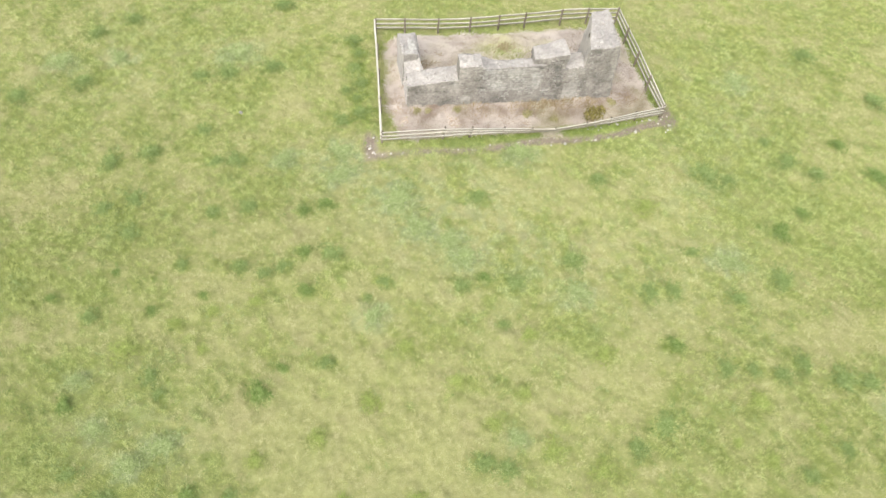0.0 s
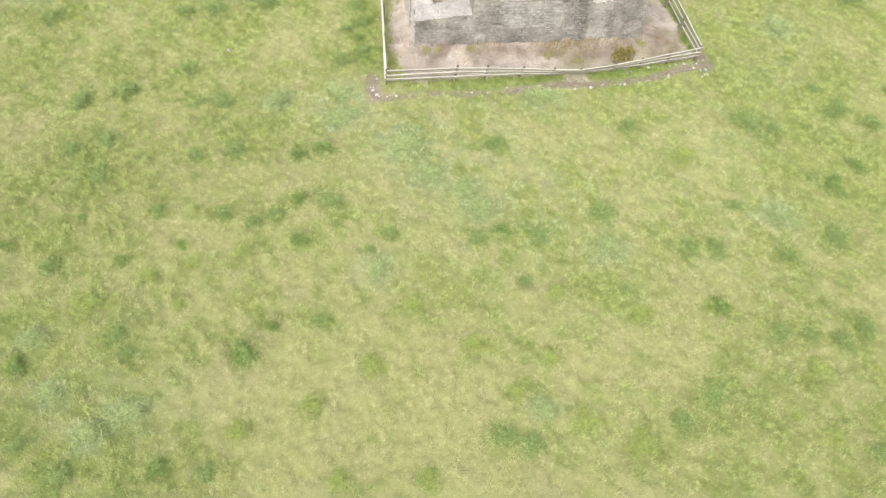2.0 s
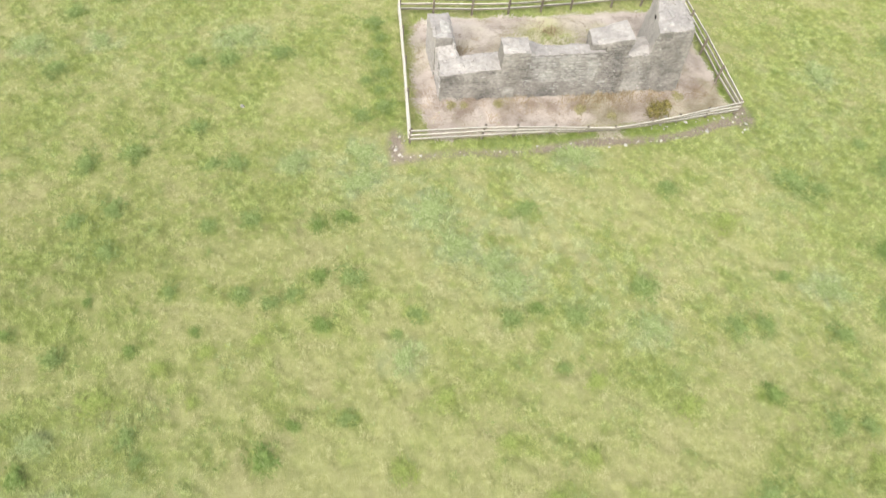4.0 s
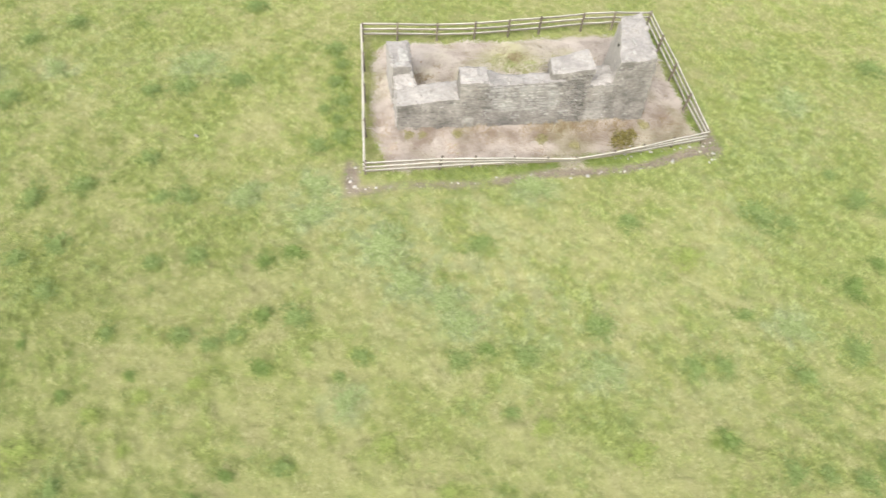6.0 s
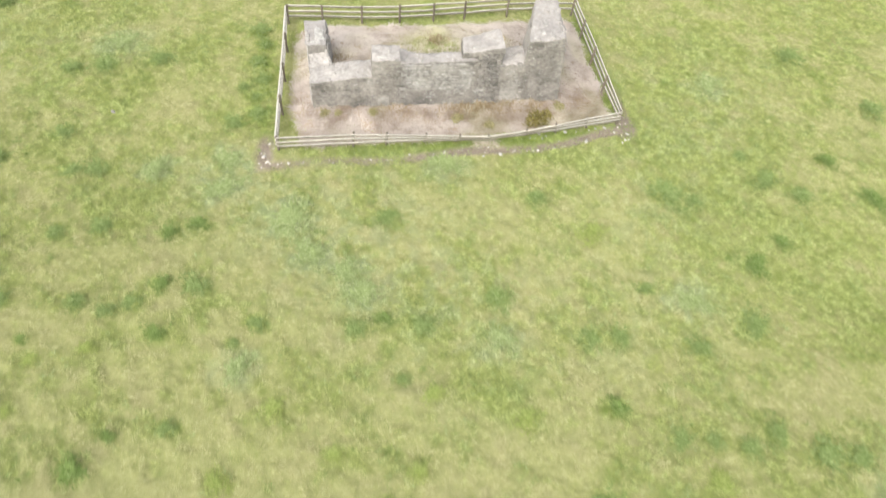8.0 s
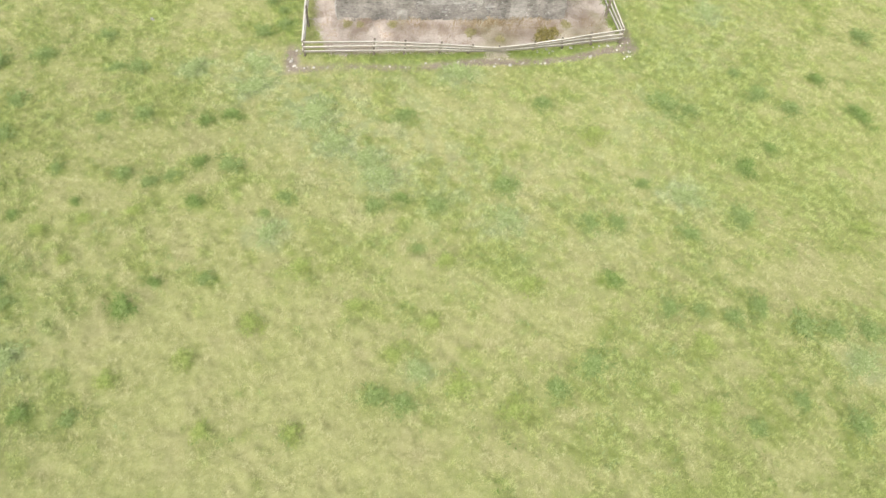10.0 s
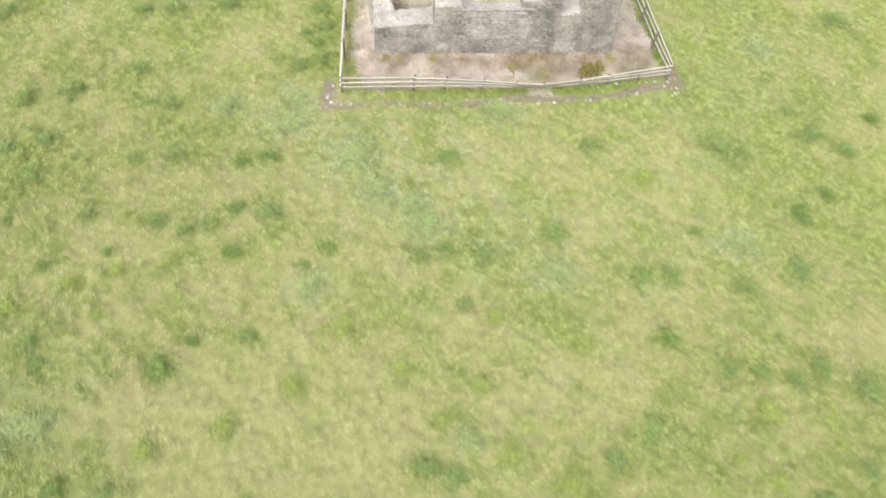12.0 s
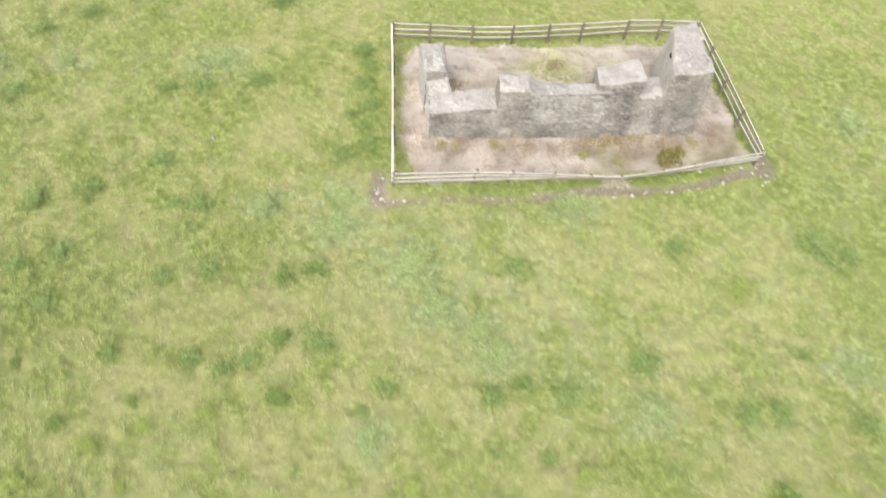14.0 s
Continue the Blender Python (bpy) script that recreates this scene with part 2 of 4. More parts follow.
# ---- materials ----
class Nodes:
    """A short way to write node materials."""

    def __init__(self, name, rough=0.9, gloss=0.2):
        self.material = bpy.data.materials.new(name)
        self.material.use_nodes = True
        self.tree = self.material.node_tree
        self.shader = self.tree.nodes["Principled BSDF"]
        self.shader.inputs["Roughness"].default_value = rough
        self.shader.inputs["Specular IOR Level"].default_value = gloss

    def node(self, kind, **values):
        made = self.tree.nodes.new(kind)
        for key, value in values.items():
            made.inputs[key].default_value = value
        return made

    def link(self, a, b):
        self.tree.links.new(a, b)

    def place(self):
        return self.node("ShaderNodeTexCoord").outputs["Object"]

    def noise(self, scale, detail=4.0, rough=0.6, where=None, stretch=None):
        made = self.node("ShaderNodeTexNoise", Scale=scale, Detail=detail, Roughness=rough)
        where = where or self.place()
        if stretch:
            mapping = self.node("ShaderNodeMapping", Scale=stretch)
            self.link(where, mapping.inputs["Vector"])
            where = mapping.outputs[0]
        self.link(where, made.inputs["Vector"])
        return made.outputs["Fac"]

    def field(self, name):
        made = self.node("ShaderNodeAttribute")
        made.attribute_name = name
        return made.outputs["Fac"]

    def ramp(self, value, stops):
        made = self.node("ShaderNodeValToRGB")
        line = made.color_ramp.elements
        while len(line) < len(stops):
            line.new(0.5)
        for spot, (position, colour) in zip(line, stops):
            spot.position, spot.color = position, (*colour, 1)
        self.link(value, made.inputs[0])
        return made.outputs[0]

    def mix(self, value, a, b, kind="MIX"):
        made = self.node("ShaderNodeMix")
        made.data_type, made.blend_type = "RGBA", kind
        for what, socket in ((value, made.inputs[0]), (a, made.inputs[6]), (b, made.inputs[7])):
            if isinstance(what, (int, float)):
                socket.default_value = what
            elif isinstance(what, tuple):
                socket.default_value = (*what, 1)
            else:
                self.link(what, socket)
        return made.outputs[2]

    def sharpen(self, value, low, high):
        made = self.node("ShaderNodeMapRange")
        made.inputs["From Min"].default_value, made.inputs["From Max"].default_value = low, high
        self.link(value, made.inputs["Value"])
        return made.outputs[0]

    def bump(self, value, strength, distance):
        made = self.node("ShaderNodeBump", Strength=strength, Distance=distance)
        self.link(value, made.inputs["Height"])
        self.link(made.outputs[0], self.shader.inputs["Normal"])

    def done(self, colour):
        self.link(colour, self.shader.inputs["Base Color"])
        return self.material


def ground_material():
    m = Nodes("field_ground", 0.95, 0.1)
    fine, mid, broad = m.noise(26, 4, 0.75), m.noise(6, 4), m.noise(0.55, 4)
    field = m.ramp(m.mix(0.35, fine, mid), [(0.32, (0.22, 0.235, 0.085)), (0.5, (0.325, 0.34, 0.14)), (0.68, (0.42, 0.41, 0.205))])
    thick = m.ramp(fine, [(0.3, (0.15, 0.20, 0.05)), (0.7, (0.27, 0.32, 0.10))])
    colour = m.mix(m.field("lush"), field, thick)
    colour = m.mix(m.field("hoary"), colour, m.ramp(fine, [(0.3, (0.21, 0.26, 0.12)), (0.7, (0.33, 0.38, 0.20))]))
    colour = m.mix(m.sharpen(broad, 0.48, 0.7), colour, m.mix(0.30, colour, (0.38, 0.33, 0.19)))
    straw = m.ramp(m.mix(0.5, fine, mid), [(0.3, (0.30, 0.225, 0.16)), (0.55, (0.45, 0.365, 0.285)), (0.75, (0.53, 0.45, 0.36))])
    colour = m.mix(m.field("dry"), colour, straw)
    earth = m.ramp(m.noise(14, 5), [(0.3, (0.20, 0.165, 0.125)), (0.7, (0.36, 0.305, 0.245))])
    colour = m.mix(m.field("worn"), colour, earth)
    m.bump(m.mix(0.4, fine, mid), 0.9, 0.07)
    return m.done(colour)


def blade_material(name, stops, thick_stops, pale_stops=None, rough=0.8, level_share=0.52):
    """Blades coloured by their own tone, by how lush they stand and, in places, by grey-green leaves among them."""
    m = Nodes(name, rough, 0.08)
    tone = m.field("tone")
    plain, thick = m.ramp(tone, stops), m.ramp(tone, thick_stops)
    if pale_stops:
        plain = m.mix(m.sharpen(m.noise(0.55, 4), 0.46, 0.68), plain, m.mix(0.38, plain, (0.45, 0.385, 0.235)))
        thick = m.mix(m.sharpen(m.noise(0.35, 3), 0.42, 0.62), thick, m.mix(0.45, thick, (0.30, 0.335, 0.085)))
    colour = m.mix(m.field("lush"), plain, thick)
    if pale_stops:
        colour = m.mix(m.field("hoary"), colour, m.ramp(tone, pale_stops))
    # a sward is lit much as the ground that it stands on
    facing = m.node("ShaderNodeMix")
    facing.data_type = "VECTOR"
    facing.inputs[0].default_value = level_share
    facing.inputs[5].default_value = (0, 0, 1)
    m.link(m.node("ShaderNodeNewGeometry").outputs["Normal"], facing.inputs[4])
    level = m.node("ShaderNodeVectorMath")
    level.operation = "NORMALIZE"
    m.link(facing.outputs[1], level.inputs[0])
    m.link(level.outputs[0], m.shader.inputs["Normal"])
    return m.done(colour)


def stone_material(name, dark, pale, lichen=0.5, own=True, uneven=1.0):
    m = Nodes(name, 0.92, 0.15)
    at = m.node("ShaderNodeNewGeometry").outputs["Position"]
    fine, mid, broad = m.noise(30, 5, 0.7, at), m.noise(6, 5, 0.65, at), m.noise(0.75, 5, 0.6, at)
    colour = m.ramp(m.mix(0.55, fine, mid), [(0.30, dark), (0.68, pale)])
    stain = m.sharpen(m.noise(1.3, 6, 0.7, at, stretch=(0.8, 0.8, 1.5)), 0.46, 0.70)
    colour = m.mix(stain, colour, m.mix(0.6 * uneven, colour, (dark[0] * 0.6, dark[1] * 0.61, dark[2] * 0.58)))
    if own:
        value = m.node("ShaderNodeObjectInfo").outputs["Random"]
        colour = m.mix(0.38, colour, m.mix(1.0, colour, m.ramp(value, [(0.0, (0.62, 0.61, 0.60)), (0.5, (0.98, 0.96, 0.92)), (1.0, (1.28, 1.25, 1.18))]), "MULTIPLY"))
    else:
        value = m.node("ShaderNodeNewGeometry").outputs["Random Per Island"]
        colour = m.mix(0.45, colour, m.mix(1.0, colour, m.ramp(value, [(0.0, (0.66, 0.65, 0.64)), (1.0, (1.25, 1.22, 1.15))]), "MULTIPLY"))
    colour = m.mix(uneven, colour, m.ramp(broad, [(0.36, (0.72, 0.715, 0.71)), (0.5, (1.0, 0.99, 0.975)), (0.64, (1.22, 1.21, 1.19))]), "MULTIPLY")
    if lichen:
        spots = m.sharpen(m.noise(4.2, 4, 0.7, at), 0.66 - 0.08 * lichen, 0.72)
        colour = m.mix(spots, colour, (0.47, 0.455, 0.425))
    streak = m.noise(9, 5, 0.7, at, stretch=(0.55, 0.55, 2.2))
    colour = m.mix(0.5 * uneven, colour, m.mix(1.0, colour, m.ramp(streak, [(0.35, (0.62, 0.62, 0.61)), (0.65, (1.2, 1.19, 1.17))]), "MULTIPLY"))
    m.bump(m.mix(0.5, fine, streak), 0.8, 0.03)
    return m.done(colour)


def wood_material(name, dark, pale):
    m = Nodes(name, 0.85, 0.2)
    grain = m.noise(9, 5, 0.7, stretch=(1.0, 1.0, 1.0))
    fine = m.noise(60, 3)
    value = m.node("ShaderNodeObjectInfo").outputs["Random"]
    colour = m.ramp(m.mix(0.4, grain, fine), [(0.3, dark), (0.7, pale)])
    colour = m.mix(0.5, colour, m.mix(1.0, colour, m.ramp(value, [(0.0, (0.75, 0.74, 0.72)), (1.0, (1.2, 1.18, 1.14))]), "MULTIPLY"))
    m.bump(fine, 0.4, 0.01)
    return m.done(colour)


GROUND = ground_material()
GRASS = blade_material("grass_blades", [(0.0, (0.21, 0.22, 0.062)), (0.25, (0.30, 0.307, 0.10)), (0.55, (0.395, 0.39, 0.158)), (0.85, (0.465, 0.445, 0.215)), (1.0, (0.505, 0.48, 0.25))],
                       [(0.0, (0.13, 0.195, 0.04)), (0.3, (0.225, 0.302, 0.072)), (0.6, (0.32, 0.398, 0.112)), (1.0, (0.415, 0.48, 0.17))],
                       [(0.0, (0.20, 0.25, 0.09)), (0.5, (0.345, 0.40, 0.178)), (1.0, (0.485, 0.53, 0.285))])
STRAW = blade_material("dry_grass_blades", [(0.0, (0.33, 0.26, 0.205)), (0.5, (0.53, 0.455, 0.385)), (1.0, (0.67, 0.60, 0.525))],
                       [(0.0, (0.38, 0.37, 0.18)), (1.0, (0.62, 0.59, 0.36))])
WEED = blade_material("thistle_leaf", [(0.0, (0.075, 0.13, 0.026)), (0.55, (0.165, 0.245, 0.06)), (1.0, (0.29, 0.375, 0.125))],
                      [(0.0, (0.17, 0.225, 0.075)), (0.5, (0.31, 0.38, 0.155)), (1.0, (0.48, 0.525, 0.275))], level_share=0.3)
GORSE = blade_material("gorse_foliage", [(0.0, (0.12, 0.11, 0.03)), (0.55, (0.25, 0.22, 0.075)), (1.0, (0.42, 0.35, 0.14))],
                       [(0.0, (0.16, 0.12, 0.03)), (1.0, (0.4, 0.3, 0.1))])
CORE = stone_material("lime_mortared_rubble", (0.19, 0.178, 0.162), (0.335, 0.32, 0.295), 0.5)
STONE = stone_material("grey_limestone", (0.155, 0.147, 0.135), (0.36, 0.347, 0.322), 0.5)
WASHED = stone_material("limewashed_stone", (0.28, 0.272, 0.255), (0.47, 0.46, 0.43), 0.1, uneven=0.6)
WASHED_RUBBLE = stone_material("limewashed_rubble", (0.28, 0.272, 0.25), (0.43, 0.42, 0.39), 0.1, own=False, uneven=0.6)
RUBBLE = stone_material("small_rubble", (0.175, 0.166, 0.15), (0.34, 0.327, 0.302), 0.4, own=False)
PLASTER = stone_material("lime_plaster", (0.27, 0.26, 0.24), (0.42, 0.405, 0.375), 0.6)
LICHEN = stone_material("white_lichen", (0.44, 0.43, 0.405), (0.57, 0.56, 0.53), 0.0)
BROWN = blade_material("withered_stalks", [(0.0, (0.24, 0.175, 0.095)), (0.6, (0.37, 0.285, 0.165)), (1.0, (0.50, 0.41, 0.27))], [(0.0, (0.2, 0.15, 0.09)), (1.0, (0.3, 0.24, 0.15))])
HERB = blade_material("herb_leaves", [(0.0, (0.24, 0.22, 0.10)), (1.0, (0.45, 0.41, 0.22))], [(0.0, (0.2, 0.2, 0.05)), (1.0, (0.4, 0.36, 0.1))])
PALE_SIDE = stone_material("pale_wall_side", (0.40, 0.375, 0.345), (0.58, 0.55, 0.51), 0.0, uneven=0.5)
# paler than CORE: the sky light on the wall tops is painted in
CAP = stone_material("skylit_wall_top", (0.33, 0.312, 0.292), (0.455, 0.434, 0.408), 0.2, uneven=0.45)
LOOSE = stone_material("pale_field_stone", (0.42, 0.40, 0.37), (0.66, 0.64, 0.60), 0.0)
# rail wood twice, dark for shaded sides and pale for lit tops
RAIL = wood_material("shaded_rail_wood", (0.16, 0.147, 0.112), (0.32, 0.297, 0.235))
RAIL_LIT = wood_material("lit_rail_top", (0.50, 0.475, 0.405), (0.74, 0.71, 0.64))
POST = wood_material("dark_post_wood", (0.13, 0.11, 0.085), (0.26, 0.225, 0.175))
TWIG = wood_material("gorse_stem", (0.10, 0.075, 0.045), (0.2, 0.16, 0.10))


# ---- the ground: one sheet out to the horizon ----
def axis(a, b, fine, reach):
    line = list(np.arange(a, b + fine / 2, fine))
    pace, low, high = fine, line[0], line[-1]
    while high < reach:
        pace *= 1.10
        low, high = low - pace, high + pace
        line = [low] + line + [high]
    return np.array(line)


gx, gy = axis(-26, 38, 0.12, 2500), axis(-22, 17, 0.12, 2500)
GX, GY = np.meshgrid(gx, gy, indexing="ij")
GZ = height(GX, GY)
ids = np.arange(GX.size).reshape(GX.shape)
quads = np.stack([ids[:-1, :-1], ids[1:, :-1], ids[1:, 1:], ids[:-1, 1:]], -1).reshape(-1, 4)
ground = array_mesh("ground", np.stack([GX, GY, GZ], -1).reshape(-1, 3), quads, GROUND,
                    {"lush": lush(GX, GY), "hoary": hoary(GX, GY), "dry": dry(GX, GY), "worn": worn(GX, GY)})
ground.data.polygons.foreach_set("use_smooth", [True] * len(ground.data.polygons))
tagged(ground, "pale green rough pasture with worn earth beside a fence", "field", kind="structure")


# ---- the ruin ----
WALL_DIR = Vector((0.99896, 0.04549, 0))


def face_y(x):
    """The front face of the ruin."""
    return 2.60 + 0.0455 * (x - 1.5)


def rough_block(foot, crown, cell=0.16, side=0.035, top=0.07, seed=0):
    """A rubble-built block between a foot and a crown of four corners each (counter-clockwise from the front left), with uneven faces."""
    foot, crown = [Vector(p) for p in foot], [Vector(p) for p in crown]
    length = max((foot[1] - foot[0]).length, (crown[1] - crown[0]).length)
    depth = max((foot[3] - foot[0]).length, (crown[3] - crown[0]).length)
    tall = max((c - f).length for c, f in zip(crown, foot))
    nx, ny, nz = (max(2, round(v / cell)) for v in (length, depth, tall))
    bm, made = bmesh.new(), {}

    def corner(ring, u, v):
        return ring[0].lerp(ring[1], u).lerp(ring[3].lerp(ring[2], u), v)

    def vert(i, j, k):
        if (i, j, k) not in made:
            u, v, w = i / nx, j / ny, k / nz
            p = corner(foot, u, v).lerp(corner(crown, u, v), w)
            q = p * 2.6 + Vector((seed * 7.1, seed * 3.3, 0))
            push = noise.noise_vector(q) * side + noise.noise_vector(q * 3.1) * side * 0.5
            if k == nz:
                push.z += (noise.noise(q * 0.8) + 0.6 * noise.noise(q * 2.5)) * top
            edge = (i in (0, nx)) + (j in (0, ny)) + (k == nz)
            if edge >= 2:
                inward = corner(crown, 0.5, 0.5) - p
                inward.z = 0
                push += inward.normalized() * 0.018 * (0.4 + abs(noise.noise(q * 4))) - Vector((0, 0, 0.025 * (0.5 + abs(noise.noise(q * 5)))))
            made[i, j, k] = bm.verts.new(p + push)
        return made[i, j, k]

    for i in range(nx):
        for j in range(ny):
            bm.faces.new([vert(i, j, nz), vert(i + 1, j, nz), vert(i + 1, j + 1, nz), vert(i, j + 1, nz)])
    for i in range(nx):
        for k in range(nz):
            bm.faces.new([vert(i, 0, k), vert(i + 1, 0, k), vert(i + 1, 0, k + 1), vert(i, 0, k + 1)])
            bm.faces.new([vert(i + 1, ny, k), vert(i, ny, k), vert(i, ny, k + 1), vert(i + 1, ny, k + 1)])
    for j in range(ny):
        for k in range(nz):
            bm.faces.new([vert(0, j + 1, k), vert(0, j, k), vert(0, j, k + 1), vert(0, j + 1, k + 1)])
            bm.faces.new([vert(nx, j, k), vert(nx, j + 1, k), vert(nx, j + 1, k + 1), vert(nx, j, k + 1)])
    bmesh.ops.recalc_face_normals(bm, faces=bm.faces)
    return bm


def wall_length(name, x0, x1, z0, z1, thick0, thick1, parent, seed, back=0.0, foot_z=0.0, foot0=0.0, foot1=0.0, back_drop=0.0):
    """One stretch of the front wall from x0 to x1, its top rising from z0 to z1."""
    y0, y1 = face_y(x0) + back, face_y(x1) + back
    foot = [(x0 + foot0, y0 - 0.02, foot_z), (x1 + foot1, y1 - 0.02, foot_z), (x1 + foot1, y1 + thick1, foot_z), (x0 + foot0, y0 + thick0, foot_z)]
    crown = [(x0, y0, z0), (x1, y1, z1), (x1, y1 + thick1, z1 - back_drop), (x0, y0 + thick0, z0 - back_drop)]
    bm = rough_block(foot, crown, seed=seed)
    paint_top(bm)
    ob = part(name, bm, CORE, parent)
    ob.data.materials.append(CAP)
    return ob


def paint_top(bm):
    """Faces that look up take a paler material, the sky's light put into colour."""
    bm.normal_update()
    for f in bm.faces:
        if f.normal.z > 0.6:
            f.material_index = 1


ruin = tagged(empty("ruined_wall", 7.2, 3.4, 0.4), "roofless grey rubble stone ruin with broken stepped walls in dry grass", "ruin")


def fixed(ob):
    """Keeps a part where it was modelled, now that its thing stands elsewhere."""
    ob.matrix_parent_inverse = Matrix.Translation(-ob.parent.location)
    return ob


fixed(wall_length("low_wall", 1.50, 4.36, 1.93, 2.22, 1.22, 1.30, ruin, 1))
fixed(wall_length("wall_step", 4.30, 5.58, 3.14, 3.10, 1.12, 1.12, ruin, 2))
fixed(wall_length("wall_stump", 5.50, 6.35, 3.02, 2.80, 1.05, 0.75, ruin, 3, back=0.10))
fixed(wall_length("wall_face", 5.52, 9.22, 2.90, 3.02, 0.72, 0.72, ruin, 4))
fixed(wall_length("wall_block", 8.50, 10.26, 3.12, 3.50, 1.00, 0.95, ruin, 5, back=0.18, back_drop=0.05))
fixed(wall_length("wall_pier", 9.16, 10.30, 3.30, 3.52, 0.9, 0.9, ruin, 6, back=0.06))
# a slab lies askew over the pier and juts out at one end
y0, y1 = face_y(8.44) + 0.15, face_y(10.34) - 0.07
slab_top = rough_block([(8.44, y0, 3.02), (10.34, y1, 3.48), (10.30, y1 + 1.20, 3.44), (8.46, y0 + 1.08, 2.98)],
                       [(8.44, y0, 3.32), (10.34, y1, 3.74), (10.22, y1 + 1.25, 3.88), (8.50, y0 + 1.08, 3.34)], seed=12, top=0.05)
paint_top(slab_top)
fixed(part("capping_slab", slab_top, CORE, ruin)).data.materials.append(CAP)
fixed(wall_length("wall_sill", 10.25, 11.50, 2.66, 2.80, 1.25, 1.30, ruin, 7))
# a surviving sheet of lime plaster over the middle of the face, and two blocked openings
def slab(name, x0, x1, z0, z1, proud, seed, label):
    y0, y1 = face_y(x0) - proud, face_y(x1) - proud
    bm = rough_block([(x0, y0, z0), (x1, y1, z0), (x1, y1 + 0.3, z0), (x0, y0 + 0.3, z0)], [(x0, y0, z1), (x1, y1, z1), (x1, y1 + 0.3, z1), (x0, y0 + 0.3, z1)], cell=0.13, side=0.03, top=0.02, seed=seed)
    fixed(part(name, bm, PLASTER, ruin, label))


slab("plaster_coat", 5.62, 8.95, 1.36, 2.84, 0.04, 21, "pale flaking lime plaster")
slab("blocked_opening", 10.42, 11.28, 0.2, 1.72, 0.045, 22, "smooth mortared blocking")
slab("blocked_opening", 4.55, 5.10, 0.2, 1.0, 0.045, 23, "smooth mortared blocking")
# the tall return wall, narrower towards its far end
tall = rough_block([(11.10, 3.03, 0.0), (13.50, 3.10, 0.0), (13.55, 6.55, 0.0), (11.95, 6.35, 0.0)],
                   [(11.40, 3.05, 4.00), (13.10, 3.14, 4.13), (13.26, 6.55, 4.02), (12.20, 6.30, 3.98)], seed=8)
# a putlog hole in its inner side
hollow = [f for f in tall.faces if (f.calc_center_median() - Vector((11.82, 4.75, 3.62))).length < 0.11]
bmesh.ops.delete(tall, geom=hollow, context="FACES")
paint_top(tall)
# sides that face west take a paler material
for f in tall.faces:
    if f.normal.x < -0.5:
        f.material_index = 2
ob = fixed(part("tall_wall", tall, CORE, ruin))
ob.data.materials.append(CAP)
ob.data.materials.append(PALE_SIDE)
# the return wall at the other end: a broken slope up to a block
slope = rough_block([(1.50, 3.6, 0.0), (2.62, 3.6, 0.0), (2.35, 6.2, 0.0), (1.28, 6.2, 0.0)],
                    [(1.48, 3.70, 1.95), (2.55, 3.70, 1.98), (2.28, 4.46, 2.20), (1.38, 4.40, 2.22)], seed=9, top=0.12)
slope.normal_update()
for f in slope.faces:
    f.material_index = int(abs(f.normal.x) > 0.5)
fixed(part("broken_slope", slope, CAP, ruin)).data.materials.append(PALE_SIDE)
stub = rough_block([(1.34, 4.3, 0.0), (2.45, 4.35, 0.0), (2.35, 6.35, 0.0), (1.16, 6.30, 0.0)],
                   [(1.36, 4.42, 2.58), (2.22, 4.48, 2.60), (2.14, 6.30, 2.62), (1.12, 6.28, 2.60)], seed=10, top=0.05)
paint_top(stub)
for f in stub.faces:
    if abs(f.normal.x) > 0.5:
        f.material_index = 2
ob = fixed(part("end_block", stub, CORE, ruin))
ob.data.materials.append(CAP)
ob.data.materials.append(PALE_SIDE)


def stone_mesh(seed, bevel=0.22):
    """A rough squared stone, one unit wide, deep and high."""
    r = random.Random(seed)
    bm = bmesh.new()
    bmesh.ops.create_cube(bm, size=1.0)
    bmesh.ops.bevel(bm, geom=bm.edges[:], offset=bevel * (0.7 + 0.5 * r.random()), segments=1, affect="EDGES", profile=0.6)
    for v in bm.verts:
        v.co += Vector((r.uniform(-0.07, 0.07), r.uniform(-0.06, 0.06), r.uniform(-0.08, 0.08)))
    bm.normal_update()
    return bm


def stone_data(name, seed, material, bevel=0.22):
    data = bpy.data.meshes.new(name)
    bm = stone_mesh(seed, bevel)
    bm.to_mesh(data)
    bm.free()
    data.materials.append(material)
    return data


# ---- the fence ----
fence = tagged(empty("fence", 8.0, 5.0, 0.0), "weathered wooden post and three-rail fence round a ruin", "fence")


